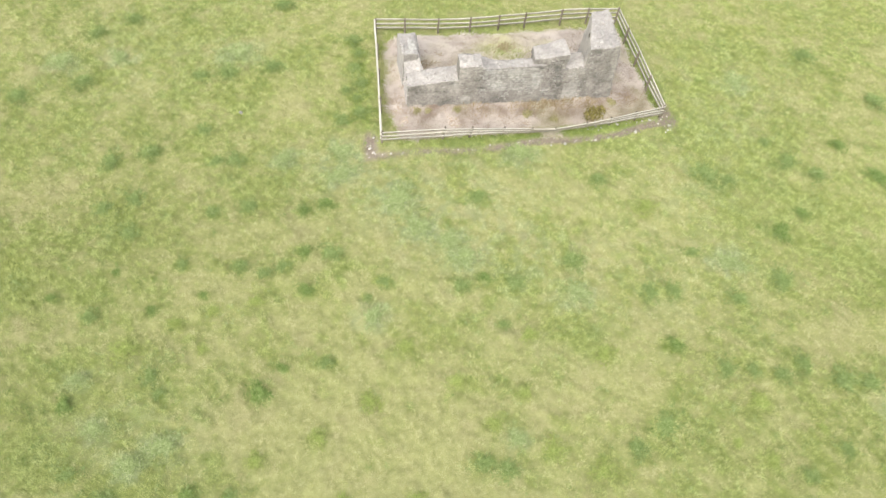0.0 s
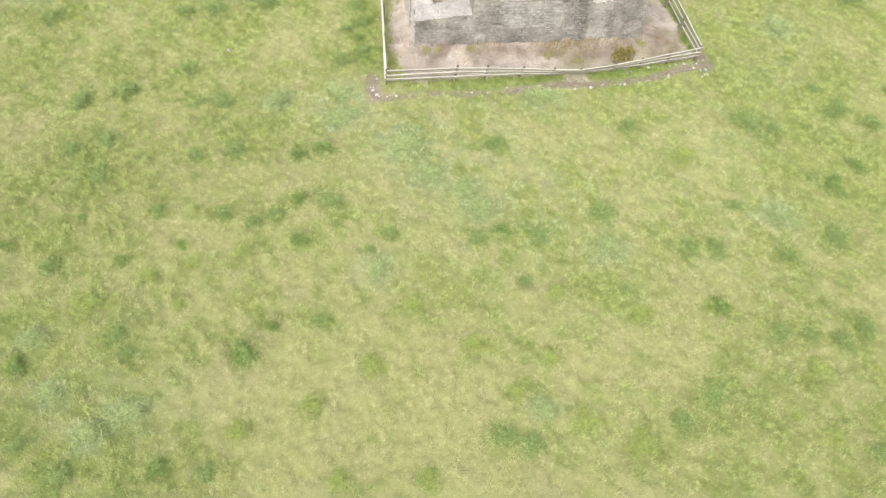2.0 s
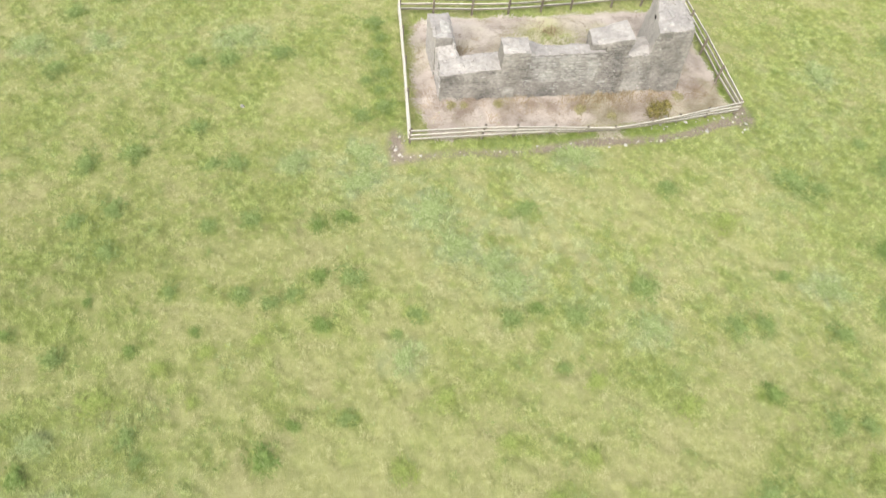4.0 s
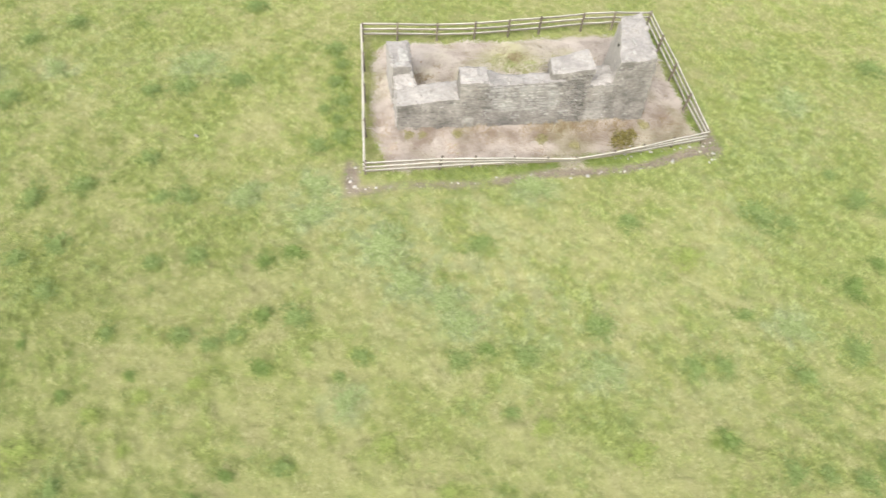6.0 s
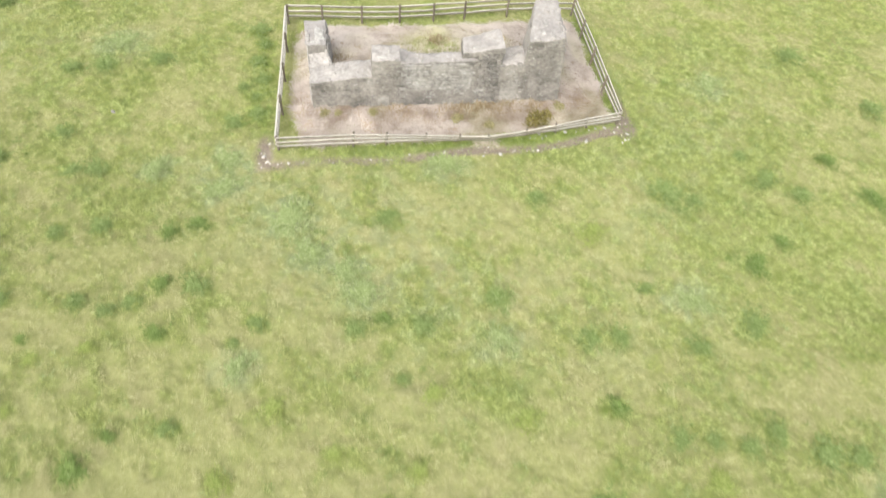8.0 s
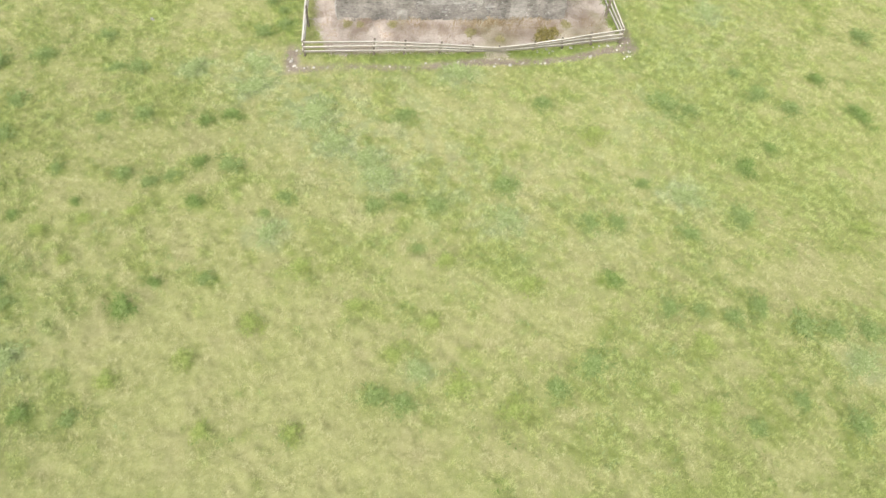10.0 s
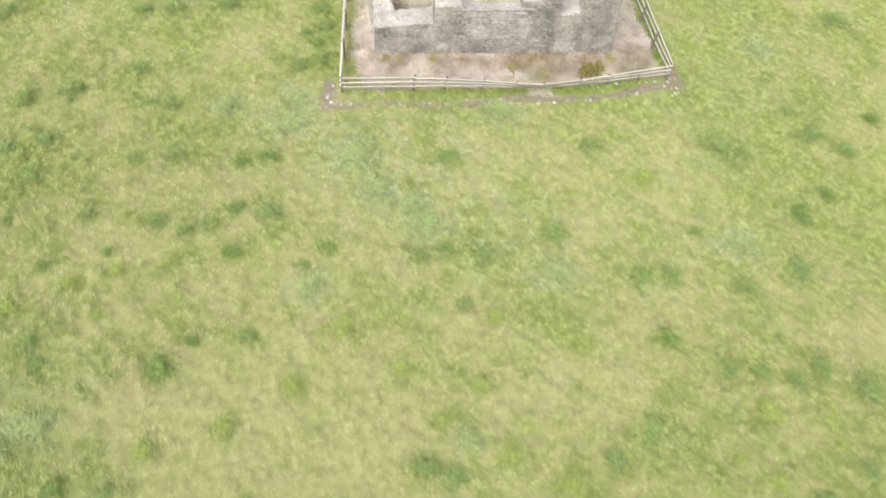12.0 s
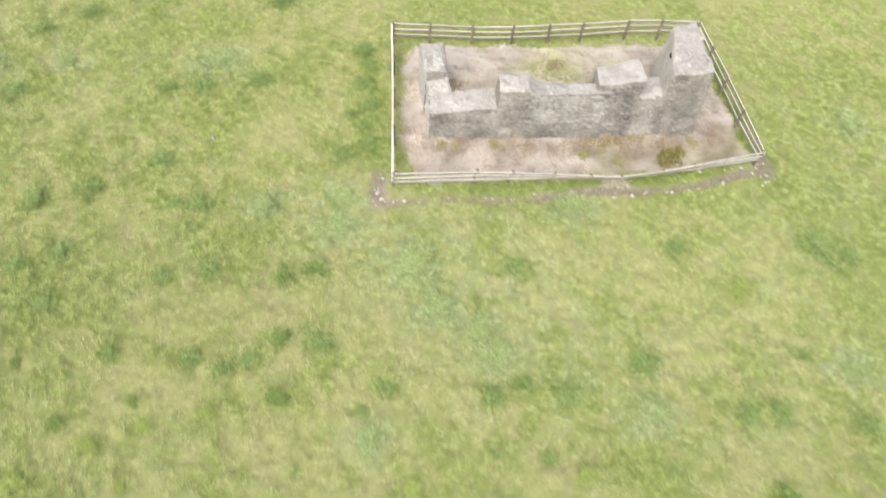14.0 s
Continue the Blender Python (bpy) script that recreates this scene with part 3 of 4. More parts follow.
def beam(a, b, wide, tall, side, seed, ends=0.0):
    """A sawn bar from a to b; side is the way its broad face looks. Slightly bowed and worn."""
    r = random.Random(seed)
    a, b, side = Vector(a), Vector(b), Vector(side).normalized()
    along = (b - a).normalized()
    up = along.cross(side).normalized()
    side = up.cross(along)
    bm = bmesh.new()
    rings = []
    sag = r.uniform(-0.02, 0.012)
    for i in range(5):
        w = i / 4
        c = a.lerp(b, w) + up * sag * math.sin(w * math.pi) + side * r.uniform(-0.006, 0.006)
        if i in (0, 4):
            c += along * (-ends if i == 0 else ends)
        hw, ht, bev = wide / 2 * r.uniform(0.92, 1.05), tall / 2 * r.uniform(0.93, 1.05), min(wide, tall) * 0.18
        ring = [c + side * sx + up * sy for sx, sy in ((hw, ht - bev), (hw - bev, ht), (-hw + bev, ht), (-hw, ht - bev), (-hw, -ht + bev), (-hw + bev, -ht), (hw - bev, -ht), (hw, -ht + bev))]
        rings.append([bm.verts.new(p) for p in ring])
    for p, q in zip(rings, rings[1:]):
        for i in range(8):
            bm.faces.new([p[i], p[(i + 1) % 8], q[(i + 1) % 8], q[i]])
    bm.faces.new(rings[0]), bm.faces.new(rings[-1])
    bmesh.ops.recalc_face_normals(bm, faces=bm.faces)
    return bm


def fence_side(feet, tops, out, rails=(1.0, 0.70, 0.40), wide=0.10, thick=0.062):
    """Posts from feet to tops, rails nailed to their outer side."""
    out = Vector((*out, 0))
    n = len(feet)
    for i, (f, t) in enumerate(zip(feet, tops)):
        f, t = Vector(f), Vector(t)
        if i < n - 1:
            fixed(part("post", beam(f - (t - f).normalized() * 0.12, t + (t - f).normalized() * (0.02 + 0.08 * RNG.random()), wide, wide * 1.1, out, int(RNG.integers(9999))), POST, fence))
        if i == n - 1:
            continue
        g, u = Vector(feet[i + 1]), Vector(tops[i + 1])
        for h in rails:
            k = h / 1.05
            lift = Vector((0, 0, RNG.uniform(-0.025, 0.025)))
            a, b = f.lerp(t, k) + out * 0.07 + lift, g.lerp(u, k) + out * 0.07 + Vector((0, 0, RNG.uniform(-0.02, 0.02)))
            bar = beam(a, b, thick, 0.115, out, int(RNG.integers(9999)), 0.03)
            # the light on the rail's upper faces is put in as a paler wood
            paint_top(bar)
            fixed(part("rail", bar, RAIL, fence)).data.materials.append(RAIL_LIT)


H = 1.10
back_x = [0.02, 1.81, 3.90, 5.92, 7.76, 9.50, 11.93, 13.70, 15.66]
back_y = [9.42, 9.43, 9.40, 9.50, 9.72, 9.94, 10.30, 10.46, 10.45]
fence_side([(x, y, 0) for x, y in zip(back_x, back_y)], [(x, y + 0.02, H) for x, y in zip(back_x, back_y)], (0, 1))
right = [(15.66, 10.45), (15.78, 8.42), (15.93, 6.30), (16.05, 4.10), (16.36, 1.92)]
fence_side([(x, y, 0) for x, y in right], [(x + 0.02, y + 0.03, H) for x, y in right[:-1]] + [(16.20, 1.66, 1.08)], (1, 0))
front_feet = [(16.36, 1.92), (14.75, 1.66), (13.15, 1.38), (11.55, 1.16), (9.85, 0.94), (8.15, 0.83), (6.68, 0.76), (4.88, 0.62), (3.36, 0.50), (-0.02, 0.30)]
front_tops = [(16.20, 1.66, 1.08), (14.45, 1.28, 1.02), (12.90, 0.92, 0.98), (11.45, 0.62, 0.92), (9.62, 0.36, 0.82), (8.26, 0.32, 0.88), (6.70, 0.30, 0.99), (4.91, 0.28, 1.07), (3.41, 0.28, 1.08), (0.03, 0.10, H)]
fence_side([(x, y, 0) for x, y in front_feet], front_tops, (0.07, -1))
left = [(-0.02, 0.30), (0.03, 2.62), (0.05, 4.87), (0.05, 7.15), (0.02, 9.42)]
fence_side([(x, y, 0) for x, y in left], [(0.03, 0.10, H)] + [(x - 0.01, y, H) for x, y in left[1:]], (-1, 0), thick=0.09)


# ---- stones of the ruin's front face ----
def wall_top(x):
    """The height of the front face at x."""
    steps = ((4.33, 1.93 + (x - 1.5) * 0.10), (5.55, 3.12), (9.2, 2.90 + (x - 5.5) * 0.03), (10.3, 3.26 + (x - 9.2) * 0.12), (11.43, 2.68 + (x - 10.3) * 0.11), (99, 4.0 + (x - 11.4) * 0.075))
    return next(z for limit, z in steps if x < limit)


def courses(seed):
    """Stones laid in uneven courses: middle x, z, width and height of each."""
    r = random.Random(seed)
    z = 0.30
    while z < 4.0:
        tall = r.uniform(0.10, 0.21)
        x = 1.53 + r.uniform(0, 0.1)
        while x < 13.5:
            wide = r.uniform(0.18, 0.40) + 0.35 * r.random() ** 3
            right_end = 13.12 + (4.1 - z) * 0.09
            wide = min(wide, right_end - x)
            if wide < 0.12:
                break
            top = min(wall_top(x + 0.06), wall_top(x + wide - 0.06))
            if z + tall < top - 0.02:
                yield x + wide / 2, z + tall / 2 + r.uniform(-0.015, 0.015), wide - 0.03, tall * r.uniform(0.75, 1.0) - 0.02
            elif z + 0.08 < top:
                yield x + wide / 2, (z + top) / 2 - 0.01, wide - 0.03, top - z - 0.03
            x += wide
        z += tall


STONES = [stone_data("stone", 100 + k, STONE) for k in range(12)]
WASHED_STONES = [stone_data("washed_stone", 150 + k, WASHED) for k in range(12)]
COVERED = ((5.62, 8.95, 1.36, 2.84), (10.42, 11.28, 0.2, 1.72), (4.55, 5.10, 0.2, 1.0))
laid = [s for s in courses(3) if not any(a - 0.02 < s[0] < b + 0.02 and c < s[1] < d for a, b, c, d in COVERED[1:])]
nearest = [s for s in laid if 1.5 < s[0] < 13.6 and s[2] > 0.27]
random.Random(5).shuffle(nearest)
singles = set(nearest[:300])
r = random.Random(11)


def stone_pose(s):
    x, z, wide, tall = s
    turn = math.degrees(math.atan2(WALL_DIR.y, WALL_DIR.x))
    a, b, low, high = COVERED[0]
    sunk = 0.068 - (0.045 if a < x < b and low < z < high else 0.0)
    return (pose(x, face_y(x) + sunk + 0.018 + r.uniform(-0.015, 0.015), z, r.uniform(-3, 3), r.uniform(-2, 2), turn + r.uniform(-2, 2))
            @ Matrix.Diagonal((wide, 0.20, tall, 1)))


PIECE_ARRAYS = []
for k in range(8):
    bm = stone_mesh(300 + k, 0.26)
    bmesh.ops.triangulate(bm, faces=bm.faces[:])
    bm.verts.index_update()
    PIECE_ARRAYS.append((np.array([v.co[:] for v in bm.verts]), np.array([[v.index for v in f.verts] for f in bm.faces])))
    bm.free()


def heap(name, matrices, material, parent=None):
    """Many small stones joined into one mesh."""
    verts, faces, count = [], [], 0
    for k, m in enumerate(matrices):
        v, f = PIECE_ARRAYS[k % 8]
        m = np.array(m)
        verts.append(v @ m[:3, :3].T + m[:3, 3])
        faces.append(f + count)
        count += len(v)
    ob = array_mesh(name, np.concatenate(verts), np.concatenate(faces), material)
    ob.parent = parent
    return tagged(ob, kind="stuff")


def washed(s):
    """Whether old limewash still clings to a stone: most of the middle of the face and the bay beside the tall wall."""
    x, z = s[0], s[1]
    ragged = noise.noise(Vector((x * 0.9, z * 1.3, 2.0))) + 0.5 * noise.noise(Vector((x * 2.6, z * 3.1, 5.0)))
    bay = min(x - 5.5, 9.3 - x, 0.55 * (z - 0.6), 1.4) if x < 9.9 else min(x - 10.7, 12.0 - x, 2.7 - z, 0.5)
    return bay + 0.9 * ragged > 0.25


fixed(heap("rubble", [stone_pose(s) for s in laid if s not in singles and not washed(s)], RUBBLE, ruin))
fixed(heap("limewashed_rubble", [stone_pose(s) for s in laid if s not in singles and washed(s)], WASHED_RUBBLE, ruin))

# stones along the broken tops, on the slope and on the inner faces
caps, inner = [], []
x = 1.55
while x < 13.0:
    w = r.uniform(0.10, 0.30)
    back = 0.16 if 8.5 < x < 9.1 else 0.0
    caps.append(pose(x, face_y(x) + 0.10 + back, wall_top(x) + 0.01 + (0.38 if back else 0) + r.uniform(-0.03, 0.03), r.uniform(-8, 8), r.uniform(-8, 8), r.uniform(-20, 20)) @ Matrix.Diagonal((w, r.uniform(0.12, 0.22), r.uniform(0.05, 0.09), 1)))
    x += w * r.uniform(1.6, 4.5)
for _ in range(18):
    x, v = r.uniform(1.6, 13.0), r.uniform(0.15, 0.95)
    thick = 1.2 if x < 4.3 else 1.05 if x < 5.6 else 0.68 if x < 8.5 else 1.1 if x < 10.3 else 1.25
    z = wall_top(x) + (0.38 if 8.5 < x < 9.15 else 0) - 0.01
    w = r.uniform(0.07, 0.26)
    if x < 11.4:
        caps.append(pose(x, face_y(x) + v * thick, z, r.uniform(-14, 14), r.uniform(-14, 14), r.uniform(0, 180)) @ Matrix.Diagonal((w, w * r.uniform(0.6, 1), r.uniform(0.04, 0.12), 1)))
for _ in range(7):
    y = r.uniform(3.2, 6.4)
    k = (y - 3.1) / 3.4
    lo, hi = 11.45 + 0.78 * k, 13.08 + 0.16 * k
    x = r.choice((lo + r.uniform(0, 0.15), hi - r.uniform(0, 0.15), r.uniform(lo, hi)))
    w = r.uniform(0.10, 0.32)
    caps.append(pose(x, y, 4.02 + 0.06 * (x - 11.4) + r.uniform(-0.05, 0.01), r.uniform(-8, 8), r.uniform(-8, 8), r.uniform(0, 180)) @ Matrix.Diagonal((w, w * 0.7, 0.09, 1)))
for _ in range(9):
    y = r.uniform(4.5, 6.25)
    x = r.choice((1.36 - (y - 4.4) * 0.12 + 0.06, 2.20 - (y - 4.4) * 0.04 - 0.05, r.uniform(1.3, 2.15)))
    w = r.uniform(0.10, 0.28)
    caps.append(pose(x, y, 2.59 + r.uniform(-0.04, 0.01), r.uniform(-6, 6), r.uniform(-6, 6), r.uniform(0, 180)) @ Matrix.Diagonal((w, w * 0.7, 0.08, 1)))
for _ in range(8):
    k = r.random()
    x, y, z = r.uniform(1.5, 2.4), 3.60 + k * 0.75, 1.93 + k * 0.24
    w = r.uniform(0.10, 0.22)
    inner.append(pose(x - 0.1 * k, y, z, 30 + r.uniform(-15, 15), r.uniform(-12, 12), r.uniform(-30, 30)) @ Matrix.Diagonal((w, w * 0.8, r.uniform(0.05, 0.11), 1)))
for _ in range(70):
    y, z = r.uniform(3.9, 6.3), r.uniform(0.5, 2.5)
    inner.append(pose(2.47 - 0.10 * z - (y - 4.3) * 0.04, y, z, 0, r.uniform(-4, 4), 90 + r.uniform(-3, 3)) @ Matrix.Diagonal((r.uniform(0.2, 0.45), 0.16, r.uniform(0.1, 0.19), 1)))
    y, z = r.uniform(2.7, 6.2), r.uniform(0.5, 1.85)
    inner.append(pose(1.50 - max(0, y - 3.7) * 0.12, y, z, 0, r.uniform(-4, 4), 90 + r.uniform(-3, 3)) @ Matrix.Diagonal((r.uniform(0.2, 0.45), 0.14, r.uniform(0.1, 0.19), 1)))
fixed(heap("cap_stones", caps, CAP, ruin))
fixed(heap("inner_rubble", inner, CAP, ruin))


def lichen_patch(x, y, z, wide, deep, seed):
    """A white crust on top of the wall, with a ragged outline."""
    q = random.Random(seed)
    bm = bmesh.new()
    crown, rim = [], []
    for i in range(22):
        a = i / 22 * math.tau
        k = 0.75 + 0.35 * noise.noise(Vector((math.cos(a) * 1.7 + seed, math.sin(a) * 1.7, 0))) + q.uniform(-0.08, 0.08)
        crown.append(bm.verts.new((x + wide * k * 0.9 * math.cos(a), y + deep * k * 0.9 * math.sin(a), z + q.uniform(0.0, 0.012))))
        rim.append(bm.verts.new((x + wide * k * math.cos(a), y + deep * k * math.sin(a), z - 0.07)))
    bm.faces.new(crown)
    for i in range(22):
        bm.faces.new([rim[i], rim[(i + 1) % 22], crown[(i + 1) % 22], crown[i]])
    bmesh.ops.triangulate(bm, faces=[f for f in bm.faces if len(f.verts) > 4])
    return fixed(part("lichen_patch", bm, LICHEN, ruin, "white lichen crust"))


lichen_patch(1.86, 5.20, 2.645, 0.33, 0.72, 1)
lichen_patch(1.72, 4.62, 2.635, 0.30, 0.18, 2)
lichen_patch(12.35, 4.45, 4.07, 0.14, 0.38, 3)
lichen_patch(12.15, 3.65, 4.07, 0.13, 0.16, 4)
lichen_patch(11.75, 3.25, 4.05, 0.16, 0.12, 5)
lichen_patch(9.0, 3.35, 3.46, 0.16, 0.12, 6)
lichen_patch(4.8, 3.0, 3.16, 0.28, 0.14, 7)


# ---- loose stones ----
LOOSE_DATA = [stone_data("field_stone", 500 + k, LOOSE, 0.3) for k in range(6)]


def field_stone(x, y, size, label="small pale stone lying on the worn earth"):
    ob = new("field_stone", LOOSE_DATA[r.randrange(6)])
    z = float(height(np.array([x]), np.array([y]))[0])
    ob.matrix_world = pose(x, y, z + size * 0.16, r.uniform(-15, 15), r.uniform(-15, 15), r.uniform(0, 180)) @ Matrix.Diagonal((size, size * r.uniform(0.6, 0.9), size * r.uniform(0.45, 0.7), 1))
    return tagged(ob, label, "stone", "stones beside the fence")


for x, y, size in ((10.23, -0.09, 0.17), (14.56, 0.71, 0.20), (16.54, 0.77, 0.16), (-0.67, -0.06, 0.20), (12.1, 0.22, 0.15), (12.9, 0.32, 0.17), (16.75, 1.25, 0.16), (16.35, 0.62, 0.14), (9.4, -0.2, 0.12), (-0.45, 0.75, 0.14), (0.45, -0.45, 0.13), (5.95, -0.05, 0.12)):
    field_stone(x, y, size)
count = 0
while count < 70:
    x, y = r.uniform(-1.1, 17.3), r.uniform(-1.0, 2.6)
    if float(worn(np.array([x]), np.array([y]))[0]) > r.uniform(0.35, 0.8):
        field_stone(x, y, r.uniform(0.04, 0.10))
        count += 1
field_stone(-7.72, 2.80, 0.24, "pale stone lying alone in the pasture")
for x, y in ((13.1, 1.22), (13.6, 1.30), (14.2, 1.40), (15.2, 1.58), (11.8, 1.0), (12.05, 0.98), (12.4, 0.90), (12.62, 1.10), (12.3, 1.20), (14.85, 1.48), (15.7, 1.66), (12.35, 1.62), (12.75, 1.75)):
    field_stone(x, y, r.uniform(0.09, 0.18), "pale grey stone lying under the lowest fence rail")


# ---- grass ----
def blades(name, x, y, long, wide, rise, turn, material, lushness, tone, joints=1, sink=0.02, pale=0.0):
    """One mesh of grass blades: a root, a way to lean, and a length each."""
    n = len(x)
    z = height(x, y) - sink
    ax, ay = np.cos(turn), np.sin(turn)
    sx, sy = -ay * wide / 2, ax * wide / 2
    out, up = np.cos(rise) * long, np.sin(rise) * long
    root = np.stack([x, y, z], -1)
    side = np.stack([sx, sy, np.zeros(n)], -1)
    if joints == 1:
        tip = root + np.stack([ax * out, ay * out, up], -1)
        verts = np.stack([root - side, root + side, tip], 1).reshape(-1, 3)
        faces = np.arange(3 * n).reshape(-1, 3)
        spread = 3
    else:
        mid = root + np.stack([ax * out * 0.45, ay * out * 0.45, up * 0.75], -1)
        tip = root + np.stack([ax * out * 1.05, ay * out * 1.05, up * 0.8], -1)
        verts = np.stack([root - side, root + side, mid - side * 0.8, mid + side * 0.8, tip], 1).reshape(-1, 3)
        base = np.arange(n)[:, None] * 5
        faces = np.concatenate([base + [0, 1, 3], base + [0, 3, 2], base + [2, 3, 4]])
        spread = 5
    return tagged(array_mesh(name, verts, faces, material, {"lush": np.repeat(lushness, spread), "tone": np.repeat(tone, spread), "hoary": np.repeat(pale + np.zeros(n), spread)}), kind="stuff")


n = 2900000
x, y = RNG.uniform(-25, 37.5, n), RNG.uniform(-21.5, 16.5, n)
keep = (x > -16.5 - 0.25 * (y + 21.5)) & (x < 23 + 0.42 * (y + 21.5))
x, y = x[keep], y[keep]
n = len(x)
thick = lush(x, y)
keep = (RNG.random(n) < 0.6 + 0.4 * thick) & (RNG.random(n) > 0.93 * worn(x, y)) & (RNG.random(n) > 0.97 * dry(x, y))
x, y, thick = x[keep], y[keep], thick[keep]
n = len(x)
wind = 0.6 + 1.6 * layered(x, y, 5.0, 71, 2)
tuft = layered(x + 0.25 * y, y, 0.26, 75, 3, 0.9)
tone = np.clip(0.52 + 1.9 * (tuft - 0.5) - 0.34 * verge(x, y) + RNG.normal(0, 0.10, n), 0, 1)
pale = np.clip(hoary(x, y) + RNG.normal(0, 0.10, n) * (RNG.random(n) < 0.5), 0, 1)
field_grass = blades("grass", x, y, (0.05 + 0.06 * thick + 0.08 * step(0.38, 0.7, tuft)) * RNG.uniform(0.6, 1.4, n), RNG.uniform(0.013, 0.027, n), RNG.uniform(0.25, 1.2, n),
                     wind + RNG.normal(0, 1.3, n), GRASS, np.clip(thick * 0.95 + RNG.normal(0, 0.08, n), 0, 1), tone, pale=pale)
n = 330000
x, y = RNG.uniform(-50, 62, n), RNG.uniform(-48, 40, n)
keep = ((x < -16.5 - 0.25 * (y + 21.5)) | (x > 23 + 0.42 * (y + 21.5)) | (y < -21.5) | (y > 16.5))
x, y = x[keep], y[keep]
n = len(x)
thick = lush(x, y)
far_grass = blades("grass", x, y, (0.09 + 0.18 * thick) * RNG.uniform(0.6, 1.5, n), RNG.uniform(0.04, 0.07, n), RNG.uniform(0.1, 1.0, n),
                   RNG.uniform(0, 6.3, n), GRASS, np.clip(thick * 0.95 + RNG.normal(0, 0.12, n), 0, 1), RNG.random(n))
tagged(far_grass, "short yellow-green pasture grass beyond the ruin", "grass")
tagged(field_grass, "short yellow-green pasture grass with thicker tufts", "grass")

n = 165000
x, y = RNG.uniform(0, 16.5, n), RNG.uniform(0.2, 10.4, n)
keep = RNG.random(n) < dry(x, y)
x, y = x[keep], y[keep]
n = len(x)
flow = 7.0 * layered(x, y, 1.4, 81, 2) - 4.2
# straw behind the wall is coloured lighter to offset the walls' shade
tone = np.clip(0.50 + 0.30 * (y > 4.2) + 1.6 * (layered(x, y, 0.5, 87, 2) - 0.5) + RNG.normal(0, 0.15, n), 0, 1)
green = np.exp(-(((x - 7.6) / 2.8) ** 2 + ((y - 6.9) / 1.5) ** 2))
straw = blades("dry_grass", x, y, RNG.uniform(0.15, 0.40, n), RNG.uniform(0.018, 0.038, n), RNG.uniform(0.04, 0.45, n), flow + RNG.normal(0, 0.85, n),
               STRAW, np.clip(layered(x, y, 1.6, 85) * 1.6 - 0.8 + 0.9 * green, 0, 1), tone, joints=2)
tagged(straw, "long flattened straw-coloured dead grass round the ruin", "grass")

spots = ((2.85, 5.6, 0.35, 80), (2.75, 4.7, 0.3, 40), (7.7, 7.1, 0.30, 120), (11.6, 7.3, 0.35, 70), (8.6, 2.50, 0.8, 260), (10.3, 2.62, 0.8, 300), (5.4, 2.4, 0.5, 100), (12.0, 2.68, 0.5, 150), (14.6, 3.0, 0.4, 110))
x = np.concatenate([RNG.normal(a, s, k) for a, b, s, k in spots])
y = np.concatenate([RNG.normal(b - 0.06, min(s, 0.25), k) for a, b, s, k in spots])
n = len(x)
tagged(blades("dead_stalks", x, y, RNG.uniform(0.25, 0.5, n), RNG.uniform(0.02, 0.04, n), RNG.uniform(0.3, 1.2, n), RNG.uniform(0, 6.3, n), BROWN, np.zeros(n), RNG.random(n), joints=2),
       "brown withered stalks among the dry grass", "grass")


# ---- thistles and other weeds ----
def rosette(q, cx, cy, reach, leaves, verts, faces, shade, tones, pale, upright=0.5):
    """Curved leaves springing from one root."""
    for _ in range(leaves):
        a, long = q.uniform(0, math.tau), reach * q.uniform(0.55, 1.1)
        lift, wide = q.uniform(0.15, 0.15 + upright), long * q.uniform(0.10, 0.19)
        d, s = Vector((math.cos(a), math.sin(a), 0)), Vector((-math.sin(a), math.cos(a), 0))
        base = len(verts)
        root = Vector((cx, cy, 0)) + d * 0.03
        arc = [(0.0, 0.0, 0.35), (0.35, lift * 0.8, 1.0), (0.72, lift, 0.8), (1.0, lift * 0.75, 0.0)]
        for out, up, broad in arc[:3]:
            p = root + d * long * out + Vector((0, 0, long * up))
            verts += [p - s * wide * broad / 2, p + s * wide * broad / 2]
        verts.append(root + d * long + Vector((0, 0, long * arc[3][1])))
        faces += [(base, base + 1, base + 3), (base, base + 3, base + 2), (base + 2, base + 3, base + 5), (base + 2, base + 5, base + 4), (base + 4, base + 5, base + 6)]
        shade += [min(1, max(0, pale + q.uniform(-0.2, 0.2)))] * 7
        tones += [q.triangular(0.1, 0.9, 0.5)] * 7


def clump_mesh(seed, pale, material=None):
    """A weed clump one metre across, of several rosettes."""
    q = random.Random(seed)
    verts, faces, shade, tones = [], [], [], []
    skew, squash = q.uniform(-0.4, 0.4), q.uniform(0.7, 0.95)
    for k in range(78):
        a, d = q.uniform(0, math.tau), abs(q.gauss(0, 0.25))
        d = min(d, 0.42) * (1 + 0.25 * math.sin(3 * a + seed))
        cx, cy = d * math.cos(a) + skew * d * math.sin(a), d * math.sin(a) * squash
        start = len(verts)
        rosette(q, cx, cy, q.uniform(0.09, 0.165), 8, verts, faces, shade, tones, pale, 0.9)
        for v in verts[start:]:
            v.z += 0.14 * max(0.0, 1 - (cx * cx + cy * cy) / 0.2)
    ob = array_mesh("thistle", np.array(verts), np.array(faces), material or WEED, {"lush": shade, "tone": tones})
    return ob


def weed_clumps(variants, places, label):
    for x, y, size in places:
        ob = copy_thing(r.choice(variants), Matrix.Identity(4))
        z = float(height(np.array([x]), np.array([y]))[0])
        ob.matrix_world = pose(x, y, z - 0.02, 0, 0, r.uniform(0, 360)) @ Matrix.Diagonal((1.28 * size, 1.28 * size * r.uniform(0.75, 1), min(size, 1.0) * r.uniform(0.8, 1.1), 1))
        tagged(ob, label, "thistle", "thistle clumps in the pasture")


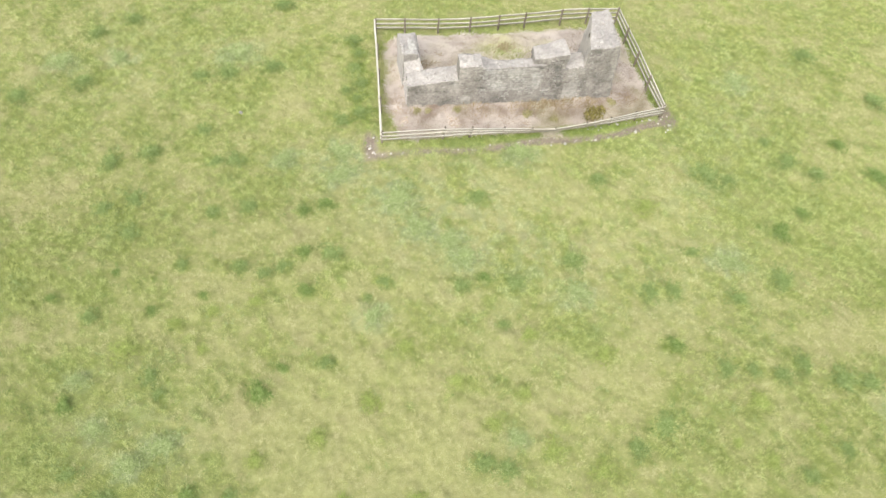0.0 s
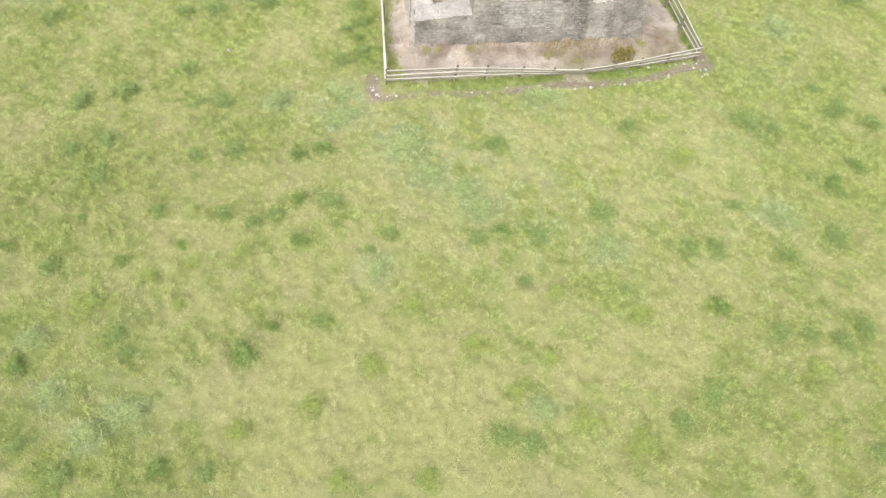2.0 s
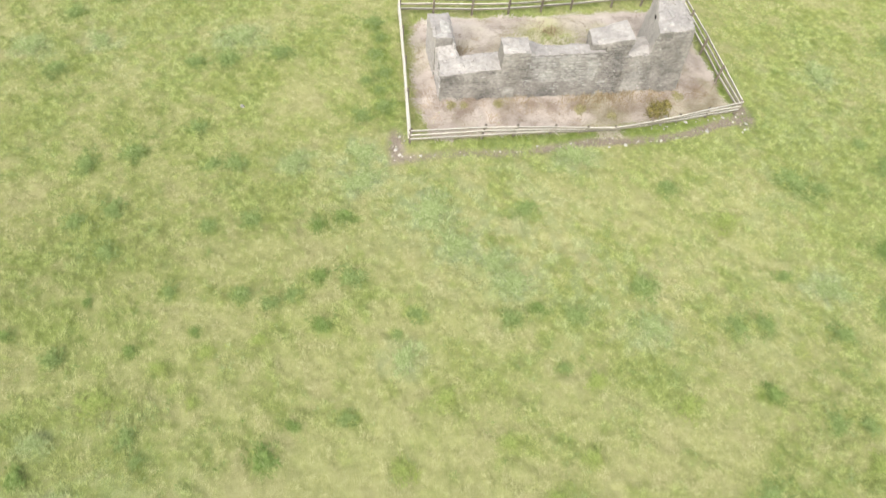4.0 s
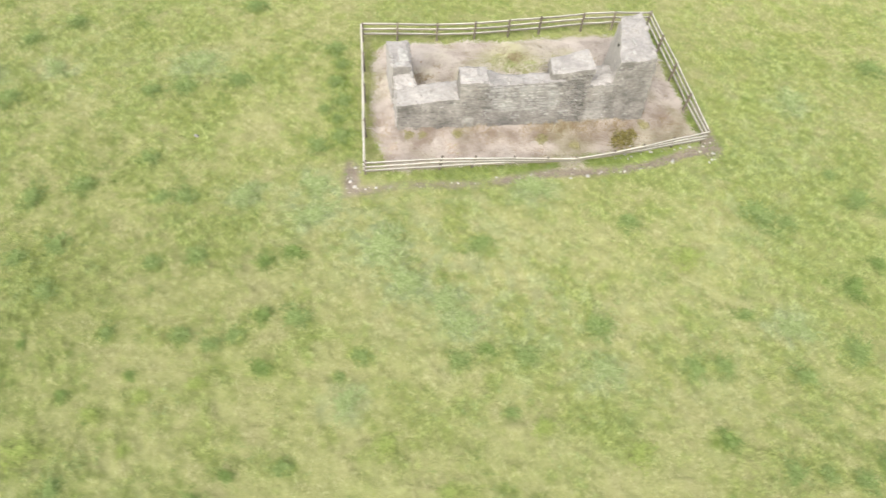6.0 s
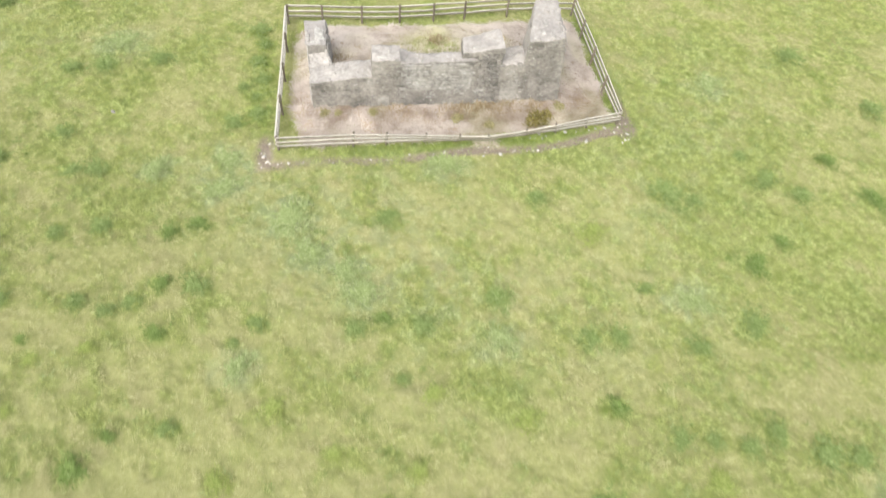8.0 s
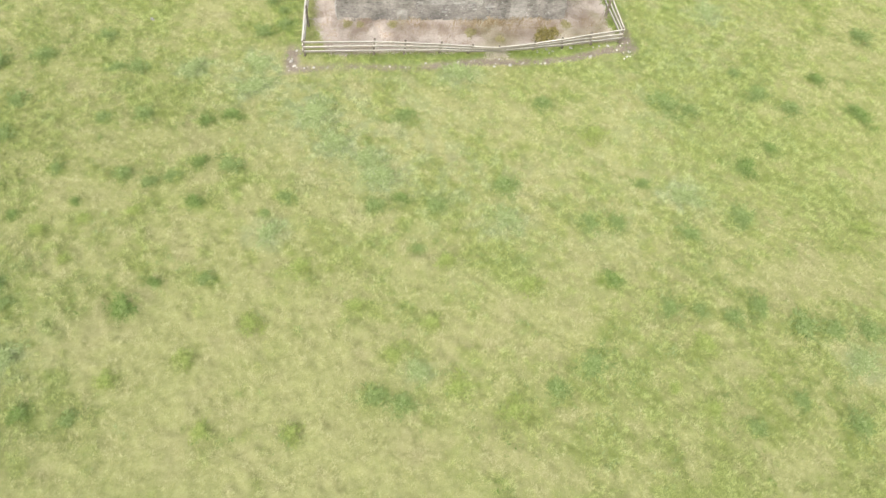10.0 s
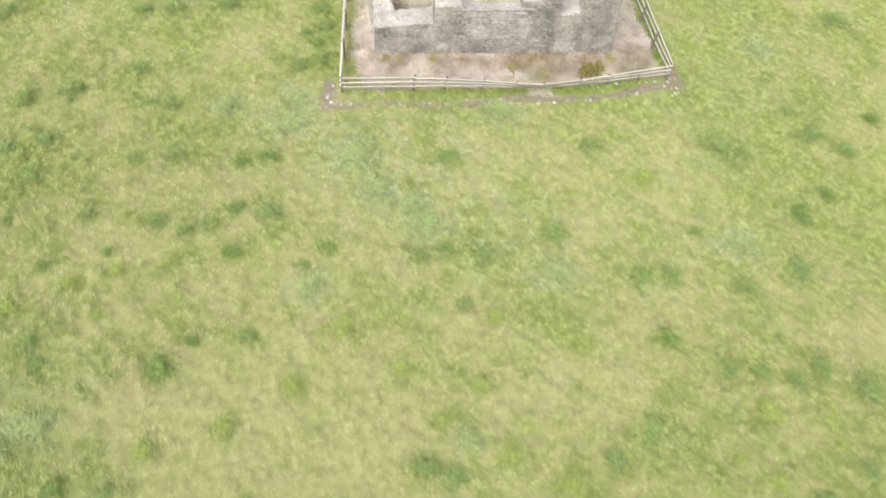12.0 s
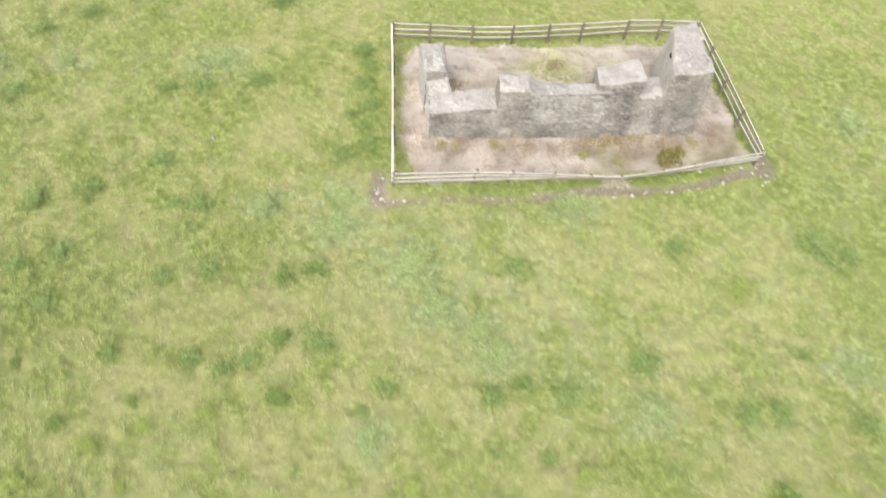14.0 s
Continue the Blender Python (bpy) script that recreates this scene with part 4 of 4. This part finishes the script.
dark_variants = [clump_mesh(600 + k, 0.18) for k in range(4)]
mid_variants = [clump_mesh(650 + k, 0.38) for k in range(4)]
soft_variants = [clump_mesh(680 + k, 0.85, GRASS) for k in range(3)]
pale_variants = [clump_mesh(700 + k, 0.95) for k in range(4)]
weed_clumps(dark_variants, dark_thistles, "dark green thistle clump standing in the pasture")
weed_clumps(mid_variants, verge_thistles, "green thistle clump growing along the fence")
for tufts in (west_tufts, middle_tufts, east_tufts):
    weed_clumps(mid_variants, tufts, "soft green thistle tuft in the pasture")
weed_clumps(soft_variants, soft_tufts, "yellow-green tuft of lush grass in the pasture")
weed_clumps(pale_variants, pale_patches, "broad pale grey-green thistle patch in the pasture")
for ob in dark_variants + mid_variants + soft_variants + pale_variants:
    bpy.data.objects.remove(ob)

# lesser weeds, too many to count
q = random.Random(21)
verts, faces, shade, tones = [], [], [], []
wx, wy = RNG.uniform(-25, 37, 60000), RNG.uniform(-21, 16, 60000)
bunch = layered(wx, wy, 0.8, 91, 2)
keep = (inside(wx, wy) < -0.2) & (wx > -16.5 - 0.25 * (wy + 21.5)) & (wx < 23 + 0.42 * (wy + 21.5)) & (lush(wx, wy) * step(0.35, 0.7, bunch) > RNG.uniform(0.08, 0.8, 60000))
wx, wy = wx[keep][:9500], wy[keep][:9500]
for x, y, z in zip(wx, wy, height(wx, wy)):
    start = len(verts)
    rosette(q, x, y, q.uniform(0.06, 0.15), q.randint(6, 10), verts, faces, shade, tones, min(1, max(0, 0.55 + 0.5 * math.sin(x * 0.7) * math.sin(y * 0.6 + 1) + q.uniform(-0.3, 0.3))), 1.0)
    for k in range(start, len(verts)):
        verts[k].z += z
weeds = array_mesh("weeds", np.array(verts), np.array(faces), WEED, {"lush": shade, "tone": tones})
tagged(weeds, "scattered low green weeds in the pasture grass", "weeds", kind="stuff")


# ---- gorse and herbs by the ruin ----
def bush(x, y, wide, tall, seed, label, name="gorse_bush", material=None):
    q = random.Random(seed)
    z = float(height(np.array([x]), np.array([y]))[0])
    thing = tagged(empty(name, x, y, z), label, "bush")
    for _ in range(9):
        a, out = q.uniform(0, math.tau), q.uniform(0.2, 0.75) * wide / 2
        tip = (math.cos(a) * out, math.sin(a) * out, tall * q.uniform(0.6, 0.95))
        part("stem", beam((0, 0, -0.08), tip, 0.025, 0.025, (1, 0.2, 0.1), q.randrange(999)), TWIG, thing)
    verts, faces, shade, tones = [], [], [], []
    for _ in range(1000 if wide > 0.8 else 420):
        a, k = q.uniform(0, math.tau), math.sqrt(q.random())
        lobe = 1 + 0.28 * math.sin(3 * a + seed) + 0.15 * math.sin(7 * a)
        p = Vector((math.cos(a) * k * wide / 2 * lobe, math.sin(a) * k * wide / 2 * lobe, 0)) + Vector((q.gauss(0, 0.05), q.gauss(0, 0.05), 0))
        p.z = tall * (1 - 0.65 * k * k) * q.uniform(0.25, 1.05)
        d = Vector((q.gauss(0, 1), q.gauss(0, 1), q.gauss(0.6, 0.8))).normalized()
        s = d.cross(Vector((q.gauss(0, 1), q.gauss(0, 1), q.gauss(0, 1)))).normalized()
        long, broad = q.uniform(0.06, 0.14), q.uniform(0.015, 0.035)
        base = len(verts)
        verts += [p - s * broad, p + s * broad, p + d * long]
        faces.append((base, base + 1, base + 2))
        shade += [0.0] * 3
        tones += [q.random()] * 3
    leaves = array_mesh("foliage", np.array(verts), np.array(faces), material or GORSE, {"lush": shade, "tone": tones})
    leaves.parent = thing
    return thing


bush(12.20, 1.95, 1.05, 0.55, 3, "low yellow-brown gorse bush beside the fence")
bush(12.75, 2.25, 0.55, 0.35, 4, "small withered gorse bush beside the fence")
for x, y, size in ((2.05, 2.25, 0.45), (8.35, 2.0, 0.55), (13.45, 2.75, 0.50), (9.9, 1.75, 0.45), (2.7, 2.3, 0.3), (4.3, 2.25, 0.35)):
    bush(x, y, size, size * 0.5, int(x * 10), "yellow-green herb clump among dry grass", "herb_clump", HERB)


# ---- single stones of the front face ----
for s in laid:
    if s in singles:
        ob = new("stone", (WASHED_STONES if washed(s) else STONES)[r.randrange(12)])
        ob.parent = ruin
        ob.matrix_parent_inverse = Matrix.Translation(-ruin.location)
        ob.matrix_basis = stone_pose(s)
